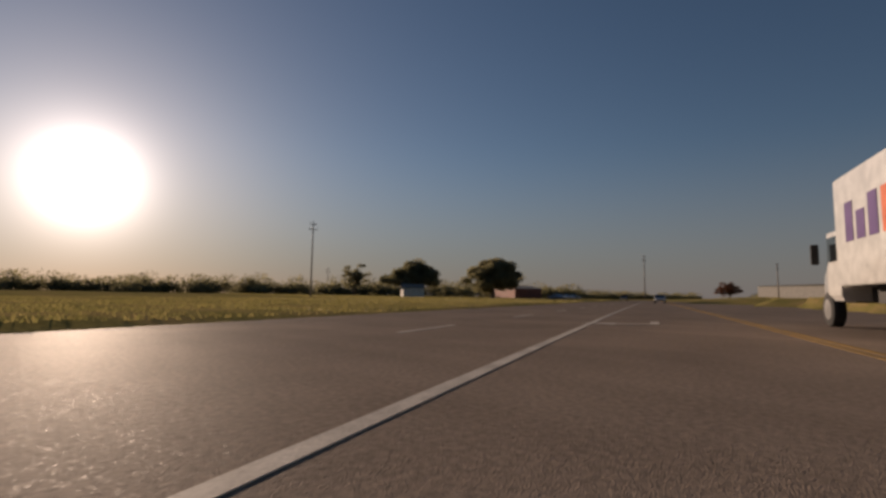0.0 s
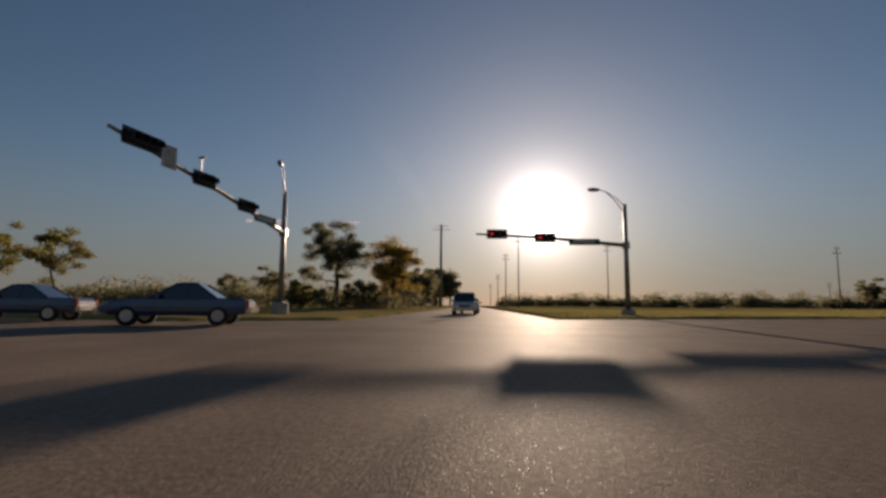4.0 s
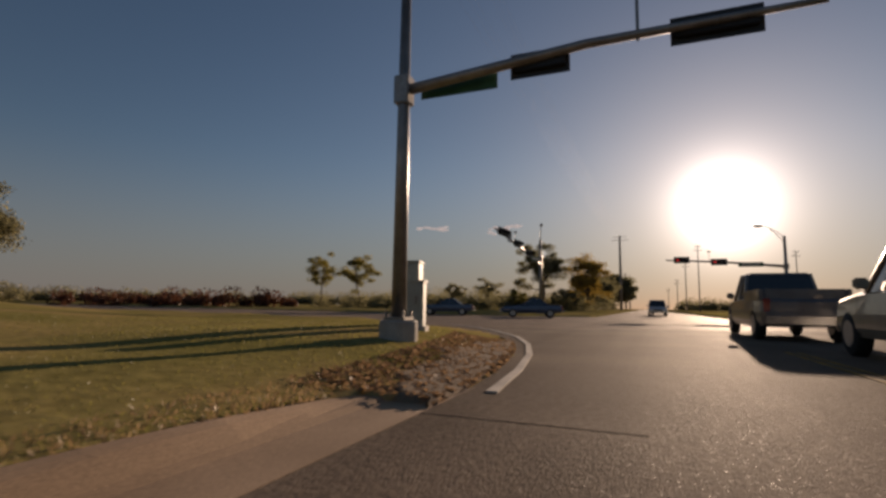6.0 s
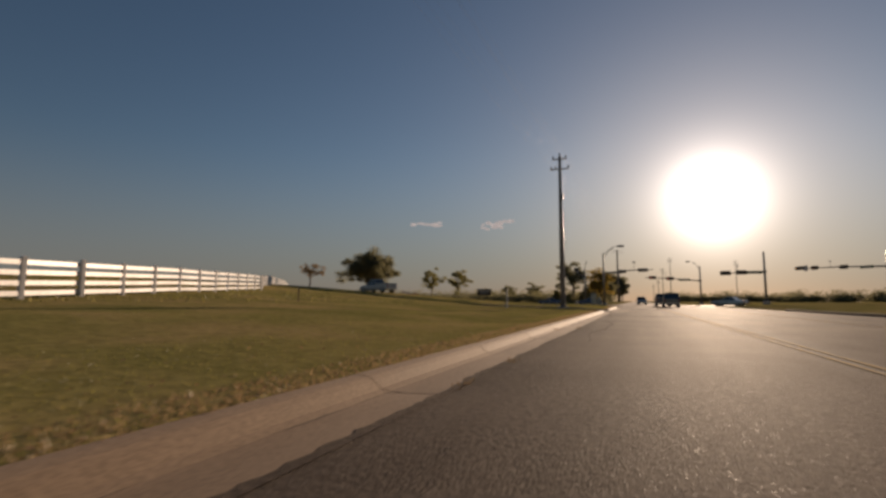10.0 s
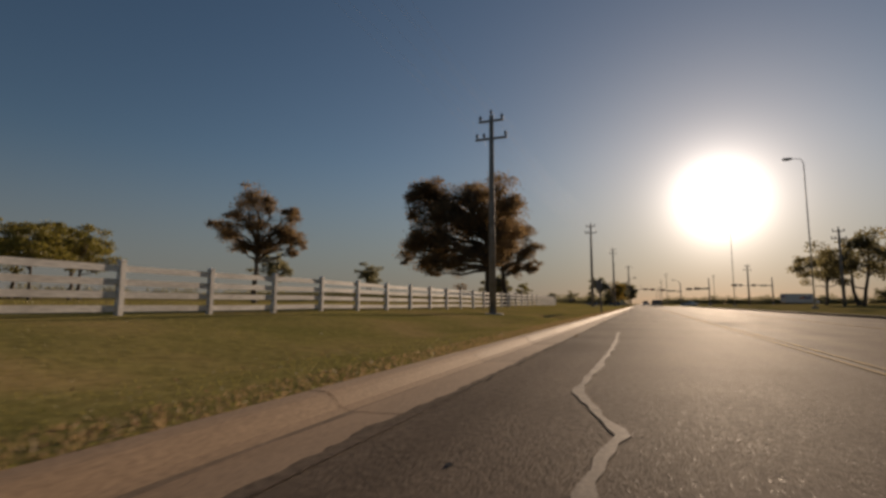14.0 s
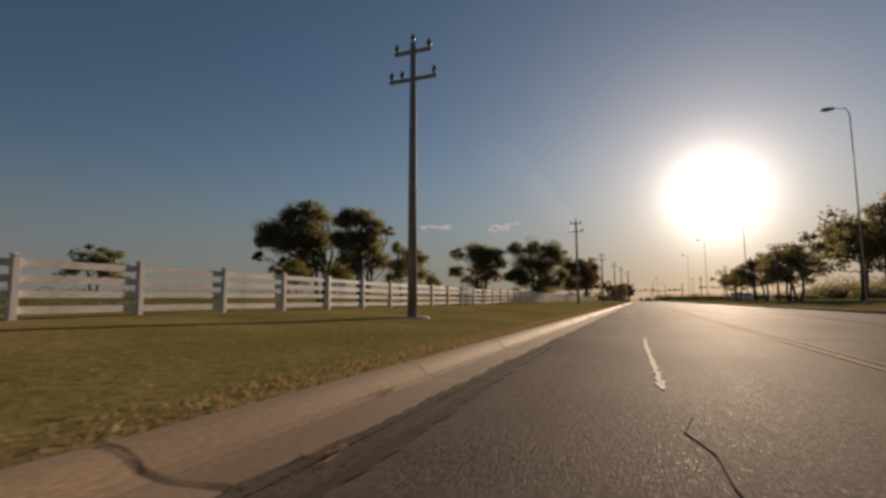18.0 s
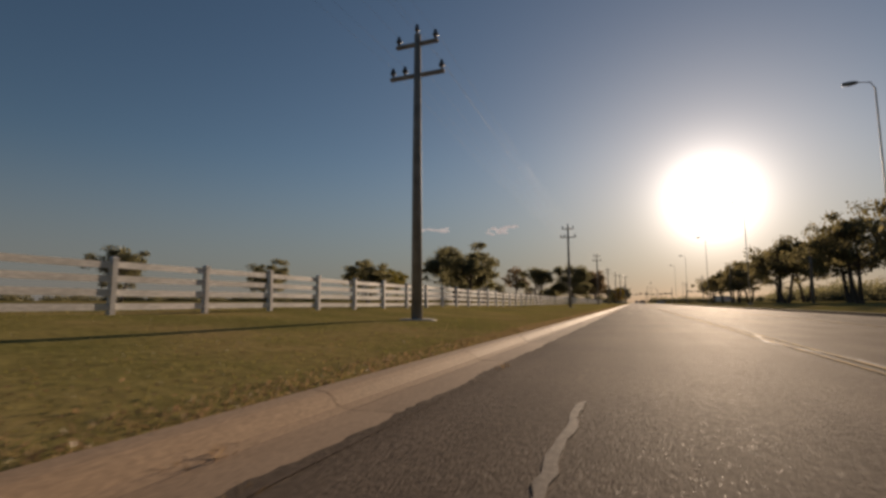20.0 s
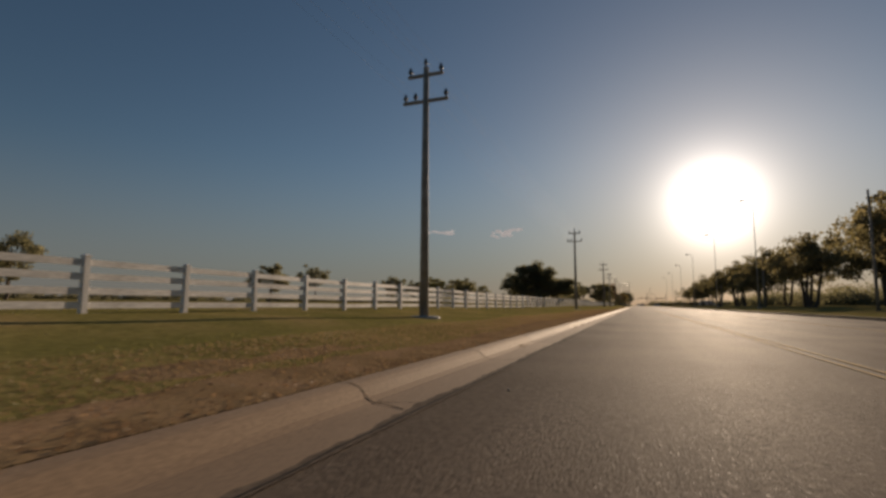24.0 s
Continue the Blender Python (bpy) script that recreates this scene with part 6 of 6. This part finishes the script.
Q = "queue of waiting vehicles"
vehicle((4.2, 28.3), 0, "tan", "suv", "dusty tan sport utility car following in the next lane", Q)
vehicle((3.65, 36.6), 0, "grey", "pickup", "grey pickup in the line of cars", Q)
vehicle((13.0, 43.0), 60, "white", "sedan", "white saloon car turning at the junction")
vehicle((1.3, 81.5), 180, "white", "suv", "white sport utility car waiting beyond the junction")
vehicle((1.7, 89), 180, "silver", "sedan", "silver saloon car behind the white one")
vehicle((-33.0, 19.5), 70, "silver", "pickup", "silver pickup on the drive over the hill", z=float(terrain(-33, 19.5)) - 0.02)
vehicle((-16.0, 59.7), 104, "blue", "sedan", "dark blue saloon car on the cross road")
vehicle((-8.2, 57.7), 104, "blue", "sedan", "dark saloon car further along the cross road")
box_truck(un(69.5, 44.6), -67, "white delivery truck with coloured blocks on its box", True, 11.0)
vehicle((119.8, 104.2), 113, "silver", "sedan", "pale saloon car far along the turn lane")
vehicle((176, 137.7), 113, "black", "pickup", "dark pickup with lamps far along the road")
for k, (u, n) in enumerate([(170, 70), (176, 70.5), (182, 70), (188, 71), (194, 70), (200, 71)]):
    vehicle(un(u, n), 113 + 60, ("blue", "maroon", "grey", "white", "black", "silver")[k], "sedan", "parked car in a far lot beside the road", "parked cars far off", z=0.1)


# clouds ------------------------------------------------------------------------------------
def cloud(yaw, el, w, h, seed, label):
    rng = np.random.default_rng(seed)
    d = 4200.0
    c = Vector((-math.sin(radians(yaw)), math.cos(radians(yaw)), math.tan(radians(el)))) * d
    c.y -= 150
    bm = bmesh.new()
    for k in range(16):
        r = bmesh.ops.create_icosphere(bm, subdivisions=2, radius=1.0)
        s = rng.uniform(0.12, 0.3)
        m = Matrix.Translation((rng.uniform(-0.5, 0.5) * w, rng.uniform(-20, 20), rng.normal() * h * 0.25)) @ Matrix.Diagonal((s * w * 0.6, 30, s * h, 1))
        bmesh.ops.transform(bm, matrix=m, verts=r["verts"])
    ob = solid("cloud", bm, M["cloud"], label, "cloud", kind="structure", smooth=True)
    ob.matrix_basis = Matrix.Translation(c) @ pose(0, 0, 0, 0, 0, yaw)
    return ob


cloud(22.4, 8.6, 230, 32, 1, "small pale streak of cloud low in the sky")
cloud(15.0, 8.5, 180, 55, 2, "small pale ragged cloud low in the sky")
cloud(13.4, 8.9, 120, 30, 3, "small pale ragged cloud low in the sky")


# grass -------------------------------------------------------------------------------------
def blades(name, n, xs, ys, h, w, material, label, seed, bias=1.0):
    rng = np.random.default_rng(seed)
    x = xs[1] - (xs[1] - xs[0]) * rng.random(n) ** bias
    y = rng.uniform(*ys, n)
    ok = np.ones(n, bool)
    for ys, yn, k, reach, r in DRIVES:
        off = y - k * (-6 - x)
        edge = flare(x, r) + 1.1
        ok &= ~((off > ys - edge) & (off < yn + edge) & (x > reach - 0.5))
    ok &= ((N.x * x + N.y * y) < N0 - 1.0) | (((N.x * x + N.y * y) > N1 + 0.3) & (x > 7.0))
    patch = np.sin(x * 1.9 + np.sin(y * 0.7) * 2) * np.sin(y * 1.3 + np.cos(x * 1.1)) + np.sin(x * 0.6 + y * 0.23)
    ok &= rng.random(n) < 0.8 + 0.15 * patch
    if material == "grass":
        # the mown grass thins out to straw and leaf litter beside the kerb
        ok &= (y > -266) | (x < XB - 2.0 + 0.35 * np.sin(y * 0.8)) | (rng.random(n) < 0.12)
    ok &= (y < 22.5) | (x > 5) | (x < corner_x(y) - 0.9 - 0.5 * np.sin(y * 2.1) * np.sin(y * 0.9))
    x, y = x[ok], y[ok]
    z = ground_z(x, y) - 0.012
    n = len(x)
    a = rng.uniform(0, 2 * math.pi, n)
    hh = h * rng.uniform(0.4, 1.3, n)
    ww = w * rng.uniform(0.6, 1.4, n)
    lean = rng.normal(0, 0.45, (n, 2)) * hh[:, None]
    p = np.stack([x, y, z], 1)
    side = np.stack([np.cos(a) * ww, np.sin(a) * ww, np.zeros(n)], 1)
    tip = p + np.concatenate([lean, hh[:, None]], 1)
    q = np.stack([p - side, p + side, tip], 1)
    return tagged(new(name, raw(name, q, 3, M[material])), label, "grass", kind="stuff")


for y0 in range(-360, 24, 64):
    y1 = min(y0 + 64, 24)
    blades("grass", 3000 * (y1 - y0), (-13.5, XB - 0.02), (y0, y1), 0.028, 0.008, "grass", "short mown olive grass of the verge", 1000 + y0, bias=1.9)
    blades("grass", 520 * (y1 - y0), (XB - 0.55, XB + 0.03), (y0, y1), 0.045, 0.009, "thatch", "dry straw grass hanging over the kerb", 3000 + y0, bias=1.2)


blades("grass", 26000, (-13.5, -2.4), (24, 33), 0.036, 0.01, "grass", "short mown olive grass of the corner", 70, bias=1.3)
blades("grass", 90000, (7, 75), (66, 118), 0.09, 0.03, "field_grass", "sunlit yellow green grass of the corner field", 71)
blades("grass", 60000, (75, 170), (90, 190), 0.2, 0.07, "field_grass", "sunlit yellow green grass of the far field", 72)
blades("grass", 70000, (-46, -13.5), (-330, 20), 0.1, 0.03, "grass", "rough olive grass of the pasture behind the fence", 73)


def fallen_leaves(n, ys, seed):
    """Curled dead leaves strewn along the back of the kerb."""
    rng = np.random.default_rng(seed)
    x = XB - 0.04 - 2.1 * rng.random(n) ** 1.8
    y = rng.uniform(*ys, n)
    p = np.stack([x, y, ground_z(x, y) + rng.uniform(0.005, 0.04, n)], 1)
    a = rng.normal(0, 1, (n, 3)) * np.array([1, 1, 0.35])
    a /= np.linalg.norm(a, axis=1)[:, None]
    b = np.cross(a, np.array([0, 0, 1.0]) + rng.normal(0, 0.35, (n, 3)))
    b /= np.linalg.norm(b, axis=1)[:, None]
    s = rng.uniform(0.01, 0.024, n)[:, None]
    q = np.stack([p - a * s, p - b * s * 0.6, p + a * s, p + b * s * 0.6], 1)
    tagged(new("fallen_leaves", raw("fallen_leaves", q, 4, M["litter"])), "dry brown leaves strewn in the verge behind the kerb", "leaves", kind="stuff")


def dead_band(y0, y1, seed):
    """A ragged band of dead grass and leaf mould that lies on the verge behind the kerb."""
    rng = np.random.default_rng(seed)
    ys = np.arange(y0, y1, 0.4)
    ease = step(y0, y0 + 6, ys) * (1 - step(y1 - 12, y1, ys))
    reach = (1.75 + 0.4 * np.sin(ys * 0.31) * np.sin(ys * 0.13 + 1) + rng.uniform(-0.22, 0.22, len(ys))) * ease + 0.05
    across = np.linspace(0, 1, 7)
    x = XB - 0.03 - reach[:, None] * across
    y = np.repeat(ys[:, None], 7, 1)
    z = ground_z(x, y) + 0.022 * np.sin(np.pi * np.minimum(1, across * 1.6 + 0.2)) ** 0.5 - 0.012 * (across > 0.95)
    bm = bmesh.new()
    loft(bm, [[(float(a), float(b), float(c)) for a, b, c in zip(x[k], y[k], z[k])] for k in range(len(ys))], close=False)
    solid("leaf_mould", bm, M["dead_grass"], "band of dead brown grass and leaf mould behind the kerb", "leaves", kind="stuff", smooth=True)


dead_band(-348, -258, 84)
for y0 in range(-360, -264, 48):
    blades("dry_grass", 2600 * 48, (XB - 2.6, XB - 0.05), (y0, y0 + 48), 0.03, 0.011, "thatch", "dry straw grass beside the kerb", 5000 + y0, bias=1.15)
fallen_leaves(26000, (-345, -262), 81)
fallen_leaves(9000, (-262, -208), 85)
fallen_leaves(9000, (-215, -130), 82)
fallen_leaves(4000, (-130, -20), 83)


# bare washed-out soil between the corner's grass and the asphalt
def bare_soil():
    rng = np.random.default_rng(95)
    ys = np.arange(22.6, 30.5, 0.15)
    across = np.linspace(0, 1, 9)
    reach = (0.8 + 0.25 * np.sin(ys * 2.1) * np.sin(ys * 0.9) + rng.uniform(-0.15, 0.15, len(ys))) * step(22.4, 23.2, ys) * (1 - step(27.5, 30.4, ys)) + 0.06
    x = corner_x(ys)[:, None] - 0.02 - reach[:, None] * across
    y = np.repeat(ys[:, None], 9, 1)
    inside = corner_x(ys)[:, None] - 0.06 > x
    z = np.where(inside, ground_z(x, y), 0.012) + 0.016 + rng.uniform(0, 0.012, x.shape)
    z[:, 0], z[:, -1] = 0.004, ground_z(x, y)[:, -1] - 0.02
    bm = bmesh.new()
    loft(bm, [[(float(a), float(b), float(c)) for a, b, c in zip(x[i], y[i], z[i])] for i in range(len(ys))], close=False)
    solid("bare_soil", bm, M["dirt"], "bare washed-out brown soil at the corner's edge", "soil", kind="structure", smooth=True)
    n = 5200
    u = rng.random(n)
    yy = rng.uniform(22.6, 30.0, n)
    xx = corner_x(yy) + 0.02 - 1.4 * u
    zz = np.where(xx < corner_x(yy) - 0.06, ground_z(xx, yy), 0.006) + 0.02
    p = np.stack([xx, yy, zz], 1)
    a = rng.normal(0, 1, (n, 3)) * np.array([1, 1, 0.3])
    a /= np.linalg.norm(a, axis=1)[:, None]
    b = np.cross(a, np.array([0, 0, 1.0]) + rng.normal(0, 0.5, (n, 3)))
    s = rng.uniform(0.012, 0.045, n)[:, None]
    tagged(new("fallen_leaves", raw("fallen_leaves", np.stack([p - a * s, p - b * s * 0.6, p + a * s, p + b * s * 0.6], 1), 4, M["litter"])), "dry leaves and straw strewn on the bare soil", "leaves", kind="stuff")


bare_soil()


def weeds(n, seed):
    """Tufts of dry weed rooted in the joint between gutter and asphalt."""
    rng = np.random.default_rng(seed)
    y0 = rng.uniform(-340, -5, n)
    x0 = np.where(rng.random(n) < 0.7, XL + 0.02, XL - 0.5)
    k = 26
    x = np.repeat(x0, k) + rng.normal(0, 0.03, n * k)
    y = np.repeat(y0, k) + rng.normal(0, 0.12, n * k)
    h = rng.uniform(0.02, 0.09, n * k)
    a = rng.uniform(0, 6.28, n * k)
    p = np.stack([x, y, np.full(n * k, -0.012)], 1)
    side = np.stack([np.cos(a), np.sin(a), a * 0], 1) * 0.006
    tip = p + np.stack([rng.normal(0, 0.05, n * k), rng.normal(0, 0.05, n * k), h], 1)
    q = np.stack([p - side, p + side, tip], 1)
    tagged(new("weeds", raw("weeds", q, 3, M["thatch"])), "dry weeds growing from the gutter joint", "weeds", kind="stuff")


weeds(60, 91)


def gravel(n, xs, ys, seed):
    """Loose stones washed over the gutter at a drive's mouth."""
    rng = np.random.default_rng(seed)
    c = np.stack([rng.uniform(*xs, n), np.clip(rng.normal(sum(ys) / 2, (ys[1] - ys[0]) / 4, n), *ys), np.full(n, 0.004)], 1)
    r = (rng.uniform(0.004, 0.014, n) * np.where(rng.random(n) < 0.08, 1.8, 1))[:, None]
    dx, dy, dz = (np.array(v) * r for v in ((1.0, 0.2, 0), (-0.2, 0.8, 0), (0.1, 0.1, 0.45)))
    ring = [c + dx, c + dy, c - dx, c - dy]
    tris = [v for k in range(4) for v in (ring[k], ring[(k + 1) % 4], c + dz)]
    tagged(new("gravel", raw("gravel", np.stack(tris, 1), 3, M["pebbles"])), "loose brown gravel washed over the gutter", "gravel", kind="stuff")


gravel(1200, (-2.4, -0.6), (-7.0, 2.0), 61)
gravel(700, (-2.1, -0.6), (-133.0, -125.5), 62)
gravel(500, (-1.5, -0.85), (-330, 0), 63)


# litter on the road edge
rng = random.Random(9)
for k in range(40):
    bm = bmesh.new()
    bmesh.ops.create_icosphere(bm, subdivisions=1, radius=rng.uniform(0.006, 0.016))
    for v in bm.verts:
        v.co *= rng.uniform(0.7, 1.2)
    y = rng.uniform(-335, 20)
    solid("pebble", bm, M["concrete_pale"], "small loose stone on the asphalt edge", "stone", "loose stones on the road", at=(rng.uniform(-1.45, -0.8), y, 0.006))
